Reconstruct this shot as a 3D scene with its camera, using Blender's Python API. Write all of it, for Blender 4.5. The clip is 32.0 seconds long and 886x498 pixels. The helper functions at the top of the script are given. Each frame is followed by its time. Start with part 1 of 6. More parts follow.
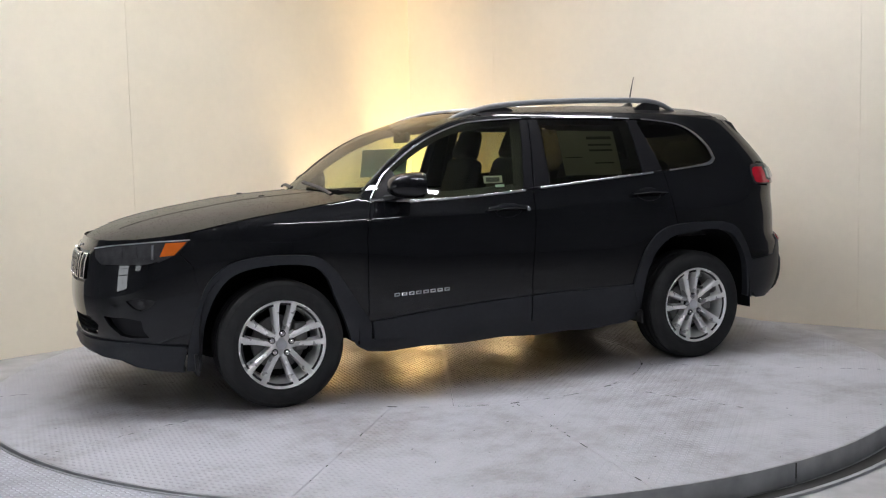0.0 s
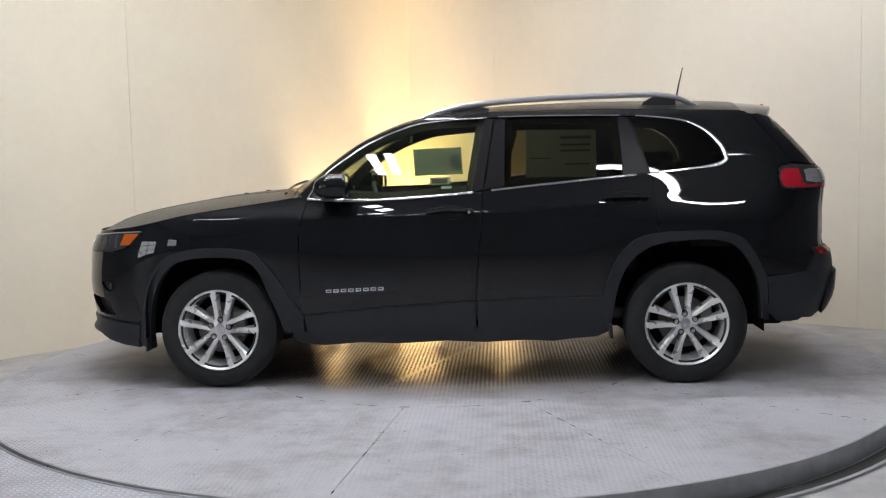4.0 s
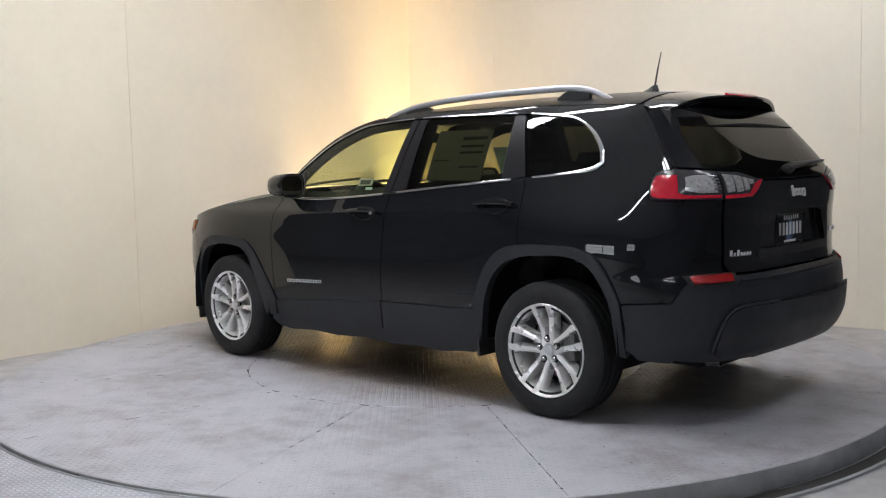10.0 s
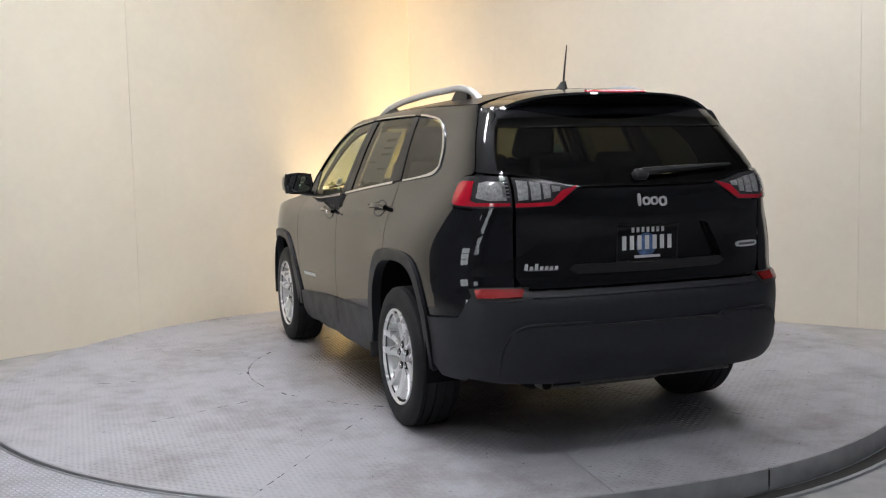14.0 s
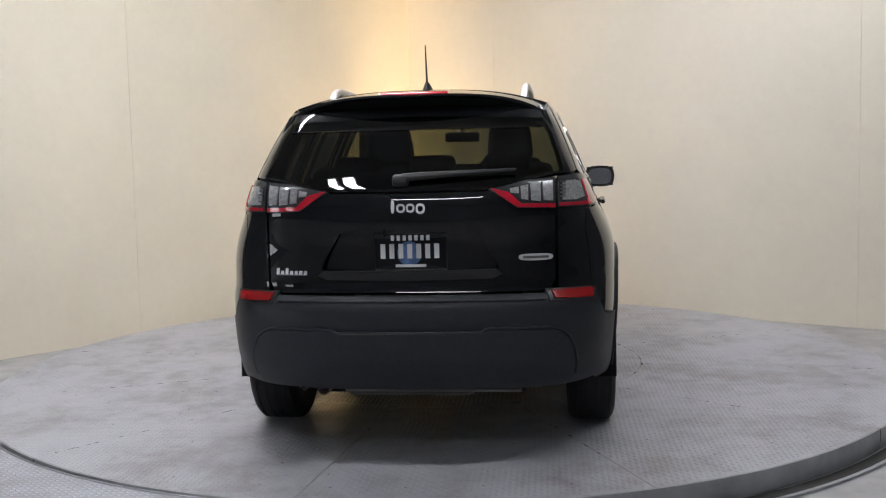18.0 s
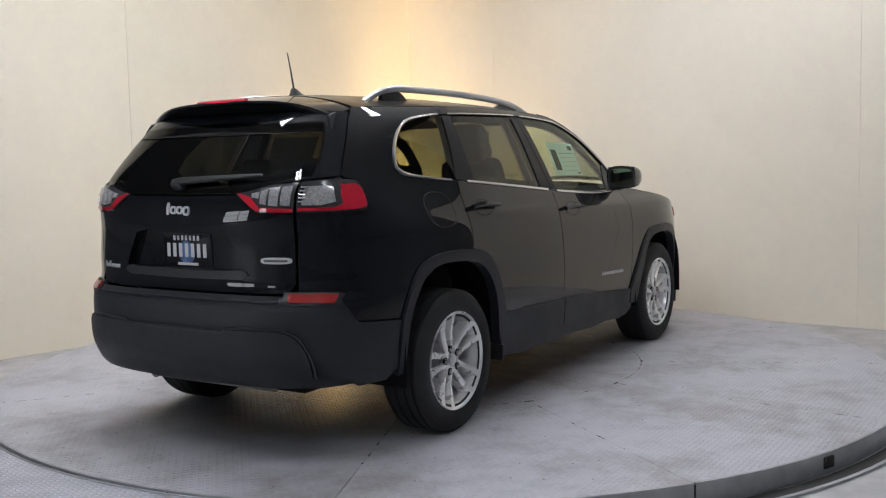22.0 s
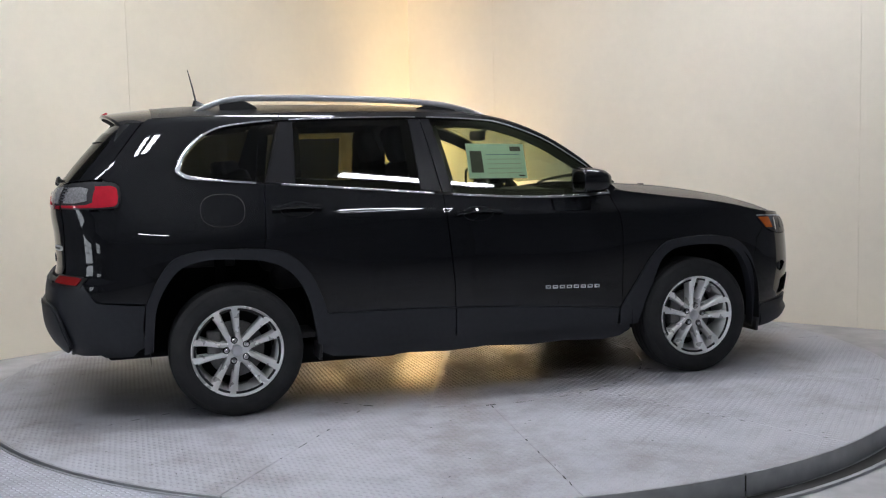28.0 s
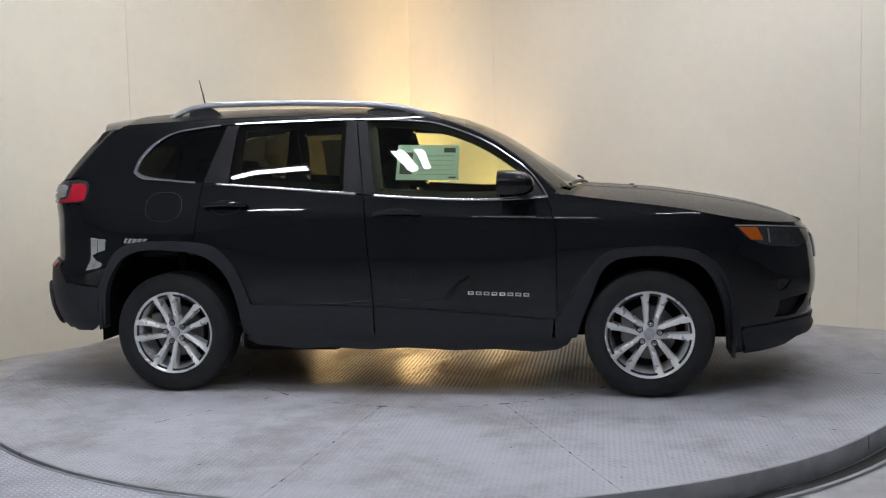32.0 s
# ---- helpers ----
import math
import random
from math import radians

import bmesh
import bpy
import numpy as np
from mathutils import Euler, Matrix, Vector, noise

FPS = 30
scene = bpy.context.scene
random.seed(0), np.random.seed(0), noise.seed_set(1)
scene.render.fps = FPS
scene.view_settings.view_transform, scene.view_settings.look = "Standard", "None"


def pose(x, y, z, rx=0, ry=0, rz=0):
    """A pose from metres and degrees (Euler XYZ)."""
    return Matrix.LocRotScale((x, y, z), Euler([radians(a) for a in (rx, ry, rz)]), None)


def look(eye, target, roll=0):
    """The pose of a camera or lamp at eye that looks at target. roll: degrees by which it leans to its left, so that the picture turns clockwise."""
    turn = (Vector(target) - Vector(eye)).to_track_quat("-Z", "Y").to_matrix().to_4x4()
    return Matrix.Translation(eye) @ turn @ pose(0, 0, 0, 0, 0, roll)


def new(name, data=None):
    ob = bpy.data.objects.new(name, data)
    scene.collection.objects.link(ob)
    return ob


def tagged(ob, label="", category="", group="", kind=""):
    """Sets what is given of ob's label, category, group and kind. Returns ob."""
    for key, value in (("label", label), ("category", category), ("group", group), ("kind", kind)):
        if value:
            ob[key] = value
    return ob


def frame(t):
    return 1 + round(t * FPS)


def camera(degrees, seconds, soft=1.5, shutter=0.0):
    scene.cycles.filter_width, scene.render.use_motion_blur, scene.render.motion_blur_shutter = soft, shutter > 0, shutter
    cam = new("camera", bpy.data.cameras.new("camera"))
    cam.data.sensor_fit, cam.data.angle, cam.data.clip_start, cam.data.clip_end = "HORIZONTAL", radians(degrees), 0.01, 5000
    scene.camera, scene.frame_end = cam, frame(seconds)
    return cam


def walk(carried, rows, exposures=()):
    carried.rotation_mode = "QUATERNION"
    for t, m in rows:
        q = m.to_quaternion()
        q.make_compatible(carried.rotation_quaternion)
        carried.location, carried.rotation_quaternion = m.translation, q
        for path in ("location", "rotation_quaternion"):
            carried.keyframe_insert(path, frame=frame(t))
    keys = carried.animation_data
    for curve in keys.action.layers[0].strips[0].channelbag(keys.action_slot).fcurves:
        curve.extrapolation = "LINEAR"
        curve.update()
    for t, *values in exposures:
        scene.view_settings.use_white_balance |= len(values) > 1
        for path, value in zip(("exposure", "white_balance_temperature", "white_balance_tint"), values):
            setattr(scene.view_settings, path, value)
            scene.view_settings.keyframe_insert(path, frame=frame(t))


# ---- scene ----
# camera on its tripod: it stands still in front of the turntable
cam = camera(47.84, 32.0, soft=1.2)
EYE = (0.0, -6.478, 1.307)
stand = pose(*EYE, 90 - 5.103, 1.31, -0.168)
walk(cam, [(0.0, stand), (32.0, stand)],
     [(0.0, 0.41, 6450, 10), (6.0, 0.34, 6450, 10), (12.0, 0.36, 6450, 10), (18.0, 0.28, 6400, 10), (24.0, 0.33, 6250, 10), (28.0, 0.29, 6200, 10), (32.0, 0.18, 6200, 10)])

# the room is closed, so the sky only shows as a faint grey fill
world = bpy.data.worlds.new("world")
scene.world = world
world.use_nodes = True
world.node_tree.nodes["Background"].inputs[0].default_value = (0.5, 0.55, 0.6, 1)
world.node_tree.nodes["Background"].inputs[1].default_value = 0.02


# ---------------------------------------------------------------- materials
def shader(name):
    m = bpy.data.materials.new(name)
    m.use_nodes = True
    nt = m.node_tree
    return m, nt, nt.nodes["Principled BSDF"]


def noise_node(nt, scale, detail=4.0, rough=0.55, coord="Object", stretch=None):
    tc = nt.nodes.new("ShaderNodeTexCoord")
    n = nt.nodes.new("ShaderNodeTexNoise")
    n.inputs["Scale"].default_value = scale
    n.inputs["Detail"].default_value = detail
    n.inputs["Roughness"].default_value = rough
    if stretch:
        mp = nt.nodes.new("ShaderNodeMapping")
        mp.inputs["Scale"].default_value = stretch
        nt.links.new(tc.outputs[coord], mp.inputs[0])
        nt.links.new(mp.outputs[0], n.inputs["Vector"])
    else:
        nt.links.new(tc.outputs[coord], n.inputs["Vector"])
    return n.outputs["Fac"]


def ramp(nt, fac, stops):
    r = nt.nodes.new("ShaderNodeValToRGB")
    e = r.color_ramp.elements
    four = [(p, (*c, 1)) for p, c in stops]
    e[0].position, e[0].color = four[0]
    e[1].position, e[1].color = four[-1]
    for p, c in four[1:-1]:
        k = e.new(p)
        k.color = c
    nt.links.new(fac, r.inputs[0])
    return r.outputs[0]


def grey(v):
    return (v, v, v)


def bump(nt, bsdf, height, strength=0.2, dist=0.002, chain=None):
    b = nt.nodes.new("ShaderNodeBump")
    b.inputs["Strength"].default_value = strength
    b.inputs["Distance"].default_value = dist
    nt.links.new(height, b.inputs["Height"])
    if chain is not None:
        nt.links.new(chain, b.inputs["Normal"])
    nt.links.new(b.outputs[0], bsdf.inputs["Normal"])
    return b.outputs[0]


def plain(name, col, rough=0.5, metal=0.0, vary=0.12, scale=30.0, bumps=0.0, coat=0.0, spec=0.5):
    """A surface with slight variation of colour and gloss at two scales."""
    m, nt, b = shader(name)
    f = noise_node(nt, scale)
    lo = tuple(c * (1 - vary) for c in col)
    hi = tuple(min(1, c * (1 + vary)) for c in col)
    nt.links.new(ramp(nt, f, [(0.3, lo), (0.7, hi)]), b.inputs["Base Color"])
    g = noise_node(nt, scale * 0.15)
    nt.links.new(ramp(nt, g, [(0.3, grey(rough * 0.85)), (0.7, grey(min(1, rough * 1.15)))]), b.inputs["Roughness"])
    b.inputs["Metallic"].default_value = metal
    b.inputs["Coat Weight"].default_value = coat
    b.inputs["Coat Roughness"].default_value = 0.02
    b.inputs["Specular IOR Level"].default_value = spec
    if bumps:
        bump(nt, b, noise_node(nt, scale * 8), bumps, 0.0008)
    return m


def make_paint():
    """Black clear-coated paint with a thin film of road dust and dried drops."""
    m, nt, b = shader("black_paint")
    fine = noise_node(nt, 260.0, 2.0)
    broad = noise_node(nt, 2.2, 5.0)
    mul = nt.nodes.new("ShaderNodeMath")
    mul.operation = "MULTIPLY"
    nt.links.new(fine, mul.inputs[0])
    nt.links.new(broad, mul.inputs[1])
    nt.links.new(ramp(nt, mul.outputs[0], [(0.2, (0.0056, 0.0061, 0.0076)), (0.5, (0.0080, 0.0086, 0.0104))]), b.inputs["Base Color"])
    nt.links.new(ramp(nt, broad, [(0.3, grey(0.30)), (0.7, grey(0.42))]), b.inputs["Roughness"])
    b.inputs["Specular IOR Level"].default_value = 0.05
    b.inputs["Coat Weight"].default_value = 1.0
    b.inputs["Coat IOR"].default_value = 1.45
    nt.links.new(ramp(nt, broad, [(0.35, grey(0.008)), (0.75, grey(0.022))]), b.inputs["Coat Roughness"])
    return m


def make_dusty_paint():
    """The same black paint on the flat tops, with dust and dried drops lying on it."""
    m, nt, b = shader("black_paint_dusty")
    tc = nt.nodes.new("ShaderNodeTexCoord")
    v = nt.nodes.new("ShaderNodeTexVoronoi")
    v.inputs["Scale"].default_value = 70.0
    nt.links.new(tc.outputs["Object"], v.inputs["Vector"])
    drops = ramp(nt, v.outputs["Distance"], [(0.18, grey(1.0)), (0.34, grey(0.0))])
    broad = noise_node(nt, 9.0, 5.0)
    patch_mask = ramp(nt, broad, [(0.36, grey(0.0)), (0.56, grey(1.0))])
    mul = nt.nodes.new("ShaderNodeMath")
    mul.operation = "MULTIPLY"
    nt.links.new(drops, mul.inputs[0])
    nt.links.new(patch_mask, mul.inputs[1])
    nt.links.new(ramp(nt, mul.outputs[0], [(0.0, (0.005, 0.005, 0.006)), (1.0, (0.036, 0.034, 0.032))]), b.inputs["Base Color"])
    nt.links.new(ramp(nt, mul.outputs[0], [(0.0, grey(0.35)), (1.0, grey(0.8))]), b.inputs["Roughness"])
    nt.links.new(ramp(nt, mul.outputs[0], [(0.0, grey(0.38)), (1.0, grey(0.12))]), b.inputs["Coat Weight"])
    b.inputs["Coat Roughness"].default_value = 0.05
    b.inputs["Coat IOR"].default_value = 1.32
    b.inputs["Specular IOR Level"].default_value = 0.1
    return m


def make_glass(name, tint, gloss=0.01):
    """Thin automotive glass: a tinted pane that reflects by Fresnel."""
    m = bpy.data.materials.new(name)
    m.use_nodes = True
    nt = m.node_tree
    nt.nodes.clear()
    out = nt.nodes.new("ShaderNodeOutputMaterial")
    mix = nt.nodes.new("ShaderNodeMixShader")
    tr = nt.nodes.new("ShaderNodeBsdfTransparent")
    gl = nt.nodes.new("ShaderNodeBsdfGlossy")
    lw = nt.nodes.new("ShaderNodeLayerWeight")
    lw.inputs[0].default_value = 0.5
    pw = nt.nodes.new("ShaderNodeMath")
    pw.operation = "POWER"
    pw.inputs[1].default_value = 5.0
    nt.links.new(lw.outputs["Facing"], pw.inputs[0])
    fr = nt.nodes.new("ShaderNodeMath")
    fr.operation = "MULTIPLY_ADD"
    fr.inputs[1].default_value = 0.55
    fr.inputs[2].default_value = 0.05
    nt.links.new(pw.outputs[0], fr.inputs[0])
    tr.inputs[0].default_value = (*tint, 1)
    gl.inputs["Roughness"].default_value = gloss
    gl.inputs["Color"].default_value = (1, 1, 1, 1)
    nt.links.new(fr.outputs[0], mix.inputs[0])
    nt.links.new(tr.outputs[0], mix.inputs[1])
    nt.links.new(gl.outputs[0], mix.inputs[2])
    nt.links.new(mix.outputs[0], out.inputs[0])
    return m


def make_glow(name, col, strength):
    m = bpy.data.materials.new(name)
    m.use_nodes = True
    nt = m.node_tree
    nt.nodes.clear()
    out = nt.nodes.new("ShaderNodeOutputMaterial")
    em = nt.nodes.new("ShaderNodeEmission")
    em.inputs[0].default_value = (*col, 1)
    em.inputs[1].default_value = strength
    nt.links.new(em.outputs[0], out.inputs[0])
    return m


def make_wall(name, col):
    """Cream emulsion on boards: roller texture, faint blotches and scuffs."""
    m, nt, b = shader(name)
    broad = noise_node(nt, 0.9, 6.0, 0.6)
    fine = noise_node(nt, 14.0, 5.0, 0.6)
    add = nt.nodes.new("ShaderNodeMath")
    add.operation = "MULTIPLY_ADD"
    add.inputs[1].default_value = 0.35
    nt.links.new(fine, add.inputs[0])
    nt.links.new(broad, add.inputs[2])
    lo = tuple(c * 0.93 for c in col)
    hi = tuple(min(1, c * 1.04) for c in col)
    nt.links.new(ramp(nt, add.outputs[0], [(0.4, lo), (0.9, hi)]), b.inputs["Base Color"])
    b.inputs["Roughness"].default_value = 0.62
    bump(nt, b, noise_node(nt, 160.0, 3.0), 0.25, 0.001)
    return m


def make_deck(name, base, dark, wet=True, film_rough=0.29, steel=0.10):
    """Grey painted chequer plate: raised lozenges (in relief where they are not built), tyre dirt, worn and damp patches."""
    m, nt, b = shader(name)
    tc = nt.nodes.new("ShaderNodeTexCoord")
    # two families of raised bars at right angles, like pressed tread plate
    heights = []
    for turn, shift in ((45, 0.0), (-45, 0.5)):
        mp = nt.nodes.new("ShaderNodeMapping")
        mp.inputs["Rotation"].default_value = (0, 0, radians(turn))
        mp.inputs["Scale"].default_value = (24, 24, 24)
        mp.inputs["Location"].default_value = (shift, shift, 0)
        nt.links.new(tc.outputs["Object"], mp.inputs[0])
        sep = nt.nodes.new("ShaderNodeSeparateXYZ")
        nt.links.new(mp.outputs[0], sep.inputs[0])
        waves = []
        for axis, stretch, power in (("X", 1.0, 1.0), ("Y", 1.0, 1.0)):
            pp = nt.nodes.new("ShaderNodeMath")
            pp.operation = "PINGPONG"
            pp.inputs[1].default_value = 0.5
            nt.links.new(sep.outputs[axis], pp.inputs[0])
            waves.append(pp.outputs[0])
        sq = nt.nodes.new("ShaderNodeMath")
        sq.operation = "MULTIPLY"
        sq.inputs[1].default_value = 2.6
        nt.links.new(waves[1], sq.inputs[0])
        hyp = nt.nodes.new("ShaderNodeMath")
        hyp.operation = "ADD"
        nt.links.new(waves[0], hyp.inputs[0])
        nt.links.new(sq.outputs[0], hyp.inputs[1])
        heights.append(ramp(nt, hyp.outputs[0], [(0.30, grey(1.0)), (0.48, grey(0.0))]))
    mx = nt.nodes.new("ShaderNodeMath")
    mx.operation = "MAXIMUM"
    nt.links.new(heights[0], mx.inputs[0])
    nt.links.new(heights[1], mx.inputs[1])
    broad = noise_node(nt, 1.1, 6.0, 0.62)
    mid = noise_node(nt, 5.0, 6.0, 0.65)
    fine = noise_node(nt, 45.0, 4.0, 0.6)
    mix = nt.nodes.new("ShaderNodeMath")
    mix.operation = "MULTIPLY_ADD"
    mix.inputs[1].default_value = 0.6
    nt.links.new(mid, mix.inputs[0])
    nt.links.new(broad, mix.inputs[2])
    mix2 = nt.nodes.new("ShaderNodeMath")
    mix2.operation = "MULTIPLY_ADD"
    mix2.inputs[1].default_value = 0.15
    nt.links.new(fine, mix2.inputs[0])
    nt.links.new(mix.outputs[0], mix2.inputs[2])
    midc = tuple(0.5 * (a + c) for a, c in zip(base, dark))
    tone = ramp(nt, mix2.outputs[0], [(0.60, dark), (0.76, midc), (0.89, base), (1.0, tuple(c * 1.08 for c in base))])
    tread = nt.nodes.new("ShaderNodeMix")
    tread.data_type, tread.blend_type = "RGBA", "MULTIPLY"
    tread.inputs["Factor"].default_value = 1.0
    nt.links.new(tone, tread.inputs["A"])
    nt.links.new(ramp(nt, mx.outputs[0], [(0.0, (0.86, 0.855, 0.86)), (1.0, (1.10, 1.10, 1.11))] if not wet else [(0.0, grey(0.98)), (1.0, grey(1.0))]), tread.inputs["B"])
    specks = nt.nodes.new("ShaderNodeTexVoronoi")
    specks.inputs["Scale"].default_value = 7.0
    nt.links.new(tc.outputs["Object"], specks.inputs["Vector"])
    grime = nt.nodes.new("ShaderNodeMix")
    grime.data_type, grime.blend_type = "RGBA", "MULTIPLY"
    grime.inputs["Factor"].default_value = 1.0
    nt.links.new(tread.outputs["Result"], grime.inputs["A"])
    nt.links.new(ramp(nt, specks.outputs["Distance"], [(0.028, (0.35, 0.33, 0.30)), (0.050, (1.0, 1.0, 1.0))]), grime.inputs["B"])
    nt.links.new(grime.outputs["Result"], b.inputs["Base Color"])
    damp = noise_node(nt, 2.2, 5.0, 0.6)
    relief = mx.outputs[0]
    if wet:
        # drips in the middle, where cars stand: a damp glossy film with smooth dark puddles, browned to imitate the
        # warm wall light it reflects
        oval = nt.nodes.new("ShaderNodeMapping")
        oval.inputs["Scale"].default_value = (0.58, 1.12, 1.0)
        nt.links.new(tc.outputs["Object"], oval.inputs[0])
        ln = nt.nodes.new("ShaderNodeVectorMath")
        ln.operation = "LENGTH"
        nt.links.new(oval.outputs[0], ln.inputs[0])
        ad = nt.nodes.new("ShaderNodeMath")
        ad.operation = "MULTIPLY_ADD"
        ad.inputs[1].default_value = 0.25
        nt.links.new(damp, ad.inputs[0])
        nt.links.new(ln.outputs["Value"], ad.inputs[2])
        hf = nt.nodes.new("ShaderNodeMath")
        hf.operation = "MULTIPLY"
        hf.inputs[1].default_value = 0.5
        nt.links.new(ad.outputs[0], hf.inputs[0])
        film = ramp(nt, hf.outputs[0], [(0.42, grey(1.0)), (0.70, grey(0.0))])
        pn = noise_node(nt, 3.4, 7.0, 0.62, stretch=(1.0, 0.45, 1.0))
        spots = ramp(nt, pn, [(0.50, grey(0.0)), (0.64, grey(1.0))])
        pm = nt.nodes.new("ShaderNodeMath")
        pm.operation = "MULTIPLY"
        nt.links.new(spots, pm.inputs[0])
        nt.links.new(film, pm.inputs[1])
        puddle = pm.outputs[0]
        rough = nt.nodes.new("ShaderNodeMix")
        rough.data_type = "FLOAT"
        nt.links.new(film, rough.inputs[0])
        nt.links.new(ramp(nt, damp, [(0.3, grey(0.50)), (0.7, grey(0.68))]), rough.inputs[2])
        rough.inputs[3].default_value = film_rough
        rough2 = nt.nodes.new("ShaderNodeMix")
        rough2.data_type = "FLOAT"
        nt.links.new(puddle, rough2.inputs[0])
        nt.links.new(rough.outputs[0], rough2.inputs[2])
        rough2.inputs[3].default_value = 0.5
        nt.links.new(rough2.outputs[0], b.inputs["Roughness"])
        glow_stain = nt.nodes.new("ShaderNodeMix")
        glow_stain.data_type, glow_stain.blend_type = "RGBA", "MULTIPLY"
        nt.links.new(film, glow_stain.inputs["Factor"])
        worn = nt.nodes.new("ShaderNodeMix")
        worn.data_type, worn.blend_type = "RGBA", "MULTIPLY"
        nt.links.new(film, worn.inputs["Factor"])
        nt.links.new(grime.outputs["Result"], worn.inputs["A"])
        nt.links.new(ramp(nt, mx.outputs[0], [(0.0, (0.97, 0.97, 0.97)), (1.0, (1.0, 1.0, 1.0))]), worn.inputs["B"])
        nt.links.new(worn.outputs["Result"], glow_stain.inputs["A"])
        # brown tint puts the reflected warm glow into the film colour, darker on spots
        nt.links.new(ramp(nt, spots, [(0.0, (0.52, 0.45, 0.38)), (1.0, (0.40, 0.34, 0.28))]), glow_stain.inputs["B"])
        nt.links.new(glow_stain.outputs["Result"], b.inputs["Base Color"])
        # part metallic, like worn damp steel, added to carry the warm wall reflection
        bare = nt.nodes.new("ShaderNodeMath")
        bare.operation = "MULTIPLY"
        nodirt = nt.nodes.new("ShaderNodeMath")
        nodirt.operation = "MULTIPLY_ADD"
        nodirt.inputs[1].default_value = -steel
        nodirt.inputs[2].default_value = steel
        nt.links.new(spots, nodirt.inputs[0])
        nt.links.new(nodirt.outputs[0], bare.inputs[1])
        nt.links.new(film, bare.inputs[0])
        nt.links.new(bare.outputs[0], b.inputs["Metallic"])
        dry = nt.nodes.new("ShaderNodeMath")
        dry.operation = "MULTIPLY_ADD"
        dry.inputs[1].default_value = 2.0
        dry.inputs[2].default_value = 1.0
        nt.links.new(film, dry.inputs[0])
        flat = nt.nodes.new("ShaderNodeMath")
        flat.operation = "MULTIPLY"
        nt.links.new(mx.outputs[0], flat.inputs[0])
        nt.links.new(dry.outputs[0], flat.inputs[1])
        relief = flat.outputs[0]
    else:
        nt.links.new(ramp(nt, damp, [(0.3, grey(0.5)), (0.7, grey(0.65))]), b.inputs["Roughness"])
    if wet:
        bump(nt, b, fine, 0.12, 0.001)
    else:
        first = bump(nt, b, relief, 1.0, 0.004)
        bump(nt, b, fine, 0.12, 0.001, first)
    return m


PAINT = make_paint()
DUSTY = make_dusty_paint()
CLAD = plain("grey_black_cladding", (0.0225, 0.0242, 0.0292), 0.46, vary=0.1, scale=40, bumps=0.25, spec=0.32)
BLACK = plain("satin_black_plastic", (0.015, 0.015, 0.016), 0.4, scale=40)
GLOSSBLACK = plain("gloss_black_trim", (0.013, 0.013, 0.015), 0.34, vary=0.0, scale=0.5, spec=0.15)
BADGE = plain("bright_badge", (0.66, 0.66, 0.67), 0.38, 0.25, vary=0.04)
MIRROR = plain("mirror_silver", (0.62, 0.63, 0.63), 0.02, 1.0, vary=0.02)
DARK = plain("underbody_black", (0.011, 0.011, 0.012), 0.9, scale=12, spec=0.1)
CHROME = plain("bright_chrome", (0.74, 0.74, 0.75), 0.18, 1.0, vary=0.03)
SATIN = plain("satin_silver", (0.55, 0.56, 0.585), 0.36, 0.7, vary=0.03)
ALLOY = plain("silver_alloy", (0.84, 0.837, 0.83), 0.28, 0.48, vary=0.05, scale=25)
STEEL = plain("brake_steel", (0.14, 0.137, 0.134), 0.5, 0.5, vary=0.15, scale=60)
RUBBER = plain("tyre_rubber", (0.0115, 0.012, 0.013), 0.75, vary=0.25, scale=20, bumps=0.4)
SEATCLOTH = plain("dark_seat_cloth", (0.018, 0.018, 0.02), 0.85, vary=0.2, scale=90, bumps=0.4)
TRIM = plain("dark_cabin_plastic", (0.022, 0.022, 0.023), 0.6, vary=0.15, scale=50)
LINER = plain("grey_headliner", (0.10, 0.098, 0.09), 0.9, vary=0.06, scale=50)
GLASS_F = make_glass("green_tinted_glass", (0.74, 0.78, 0.60))
GLASS_S = make_glass("windscreen_glass", (0.44, 0.50, 0.41))
GLASS_R = make_glass("privacy_glass", (0.22, 0.22, 0.15))
GLASS_Q = make_glass("dark_quarter_glass", (0.12, 0.12, 0.09))
GLASS_B = make_glass("privacy_rear_glass", (0.10, 0.10, 0.075))
RED = plain("red_lens", (0.50, 0.012, 0.030), 0.12, vary=0.08, coat=1.0)
REDDEEP = plain("red_reflector", (0.30, 0.010, 0.010), 0.25, vary=0.08, coat=0.2)
LENS = plain("pale_lamp_insert", (0.32, 0.32, 0.325), 0.18, vary=0.3, scale=80, coat=1.0)
SMOKE = plain("smoked_lamp_lens", (0.045, 0.045, 0.048), 0.12, vary=0.2, spec=0.18)
AMBER = plain("amber_lens", (0.62, 0.13, 0.012), 0.25, vary=0.08, coat=0.25)
WALL_L = make_wall("cream_wall_paint", (0.78, 0.71, 0.575))
WALL_R = make_wall("cream_wall_paint_side", (0.78, 0.715, 0.60))
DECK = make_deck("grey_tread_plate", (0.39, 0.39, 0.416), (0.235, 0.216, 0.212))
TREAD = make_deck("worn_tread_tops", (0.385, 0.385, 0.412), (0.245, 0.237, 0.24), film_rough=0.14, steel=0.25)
RAMPM = make_deck("worn_ramp_plate", (0.46, 0.47, 0.51), (0.32, 0.323, 0.34), wet=False)
RIMM = plain("grey_rim_steel", (0.36, 0.37, 0.38), 0.42, 0.3, vary=0.2, scale=6)
FLOORM = plain("grey_concrete", (0.37, 0.365, 0.37), 0.6, vary=0.2, scale=4, bumps=0.3)
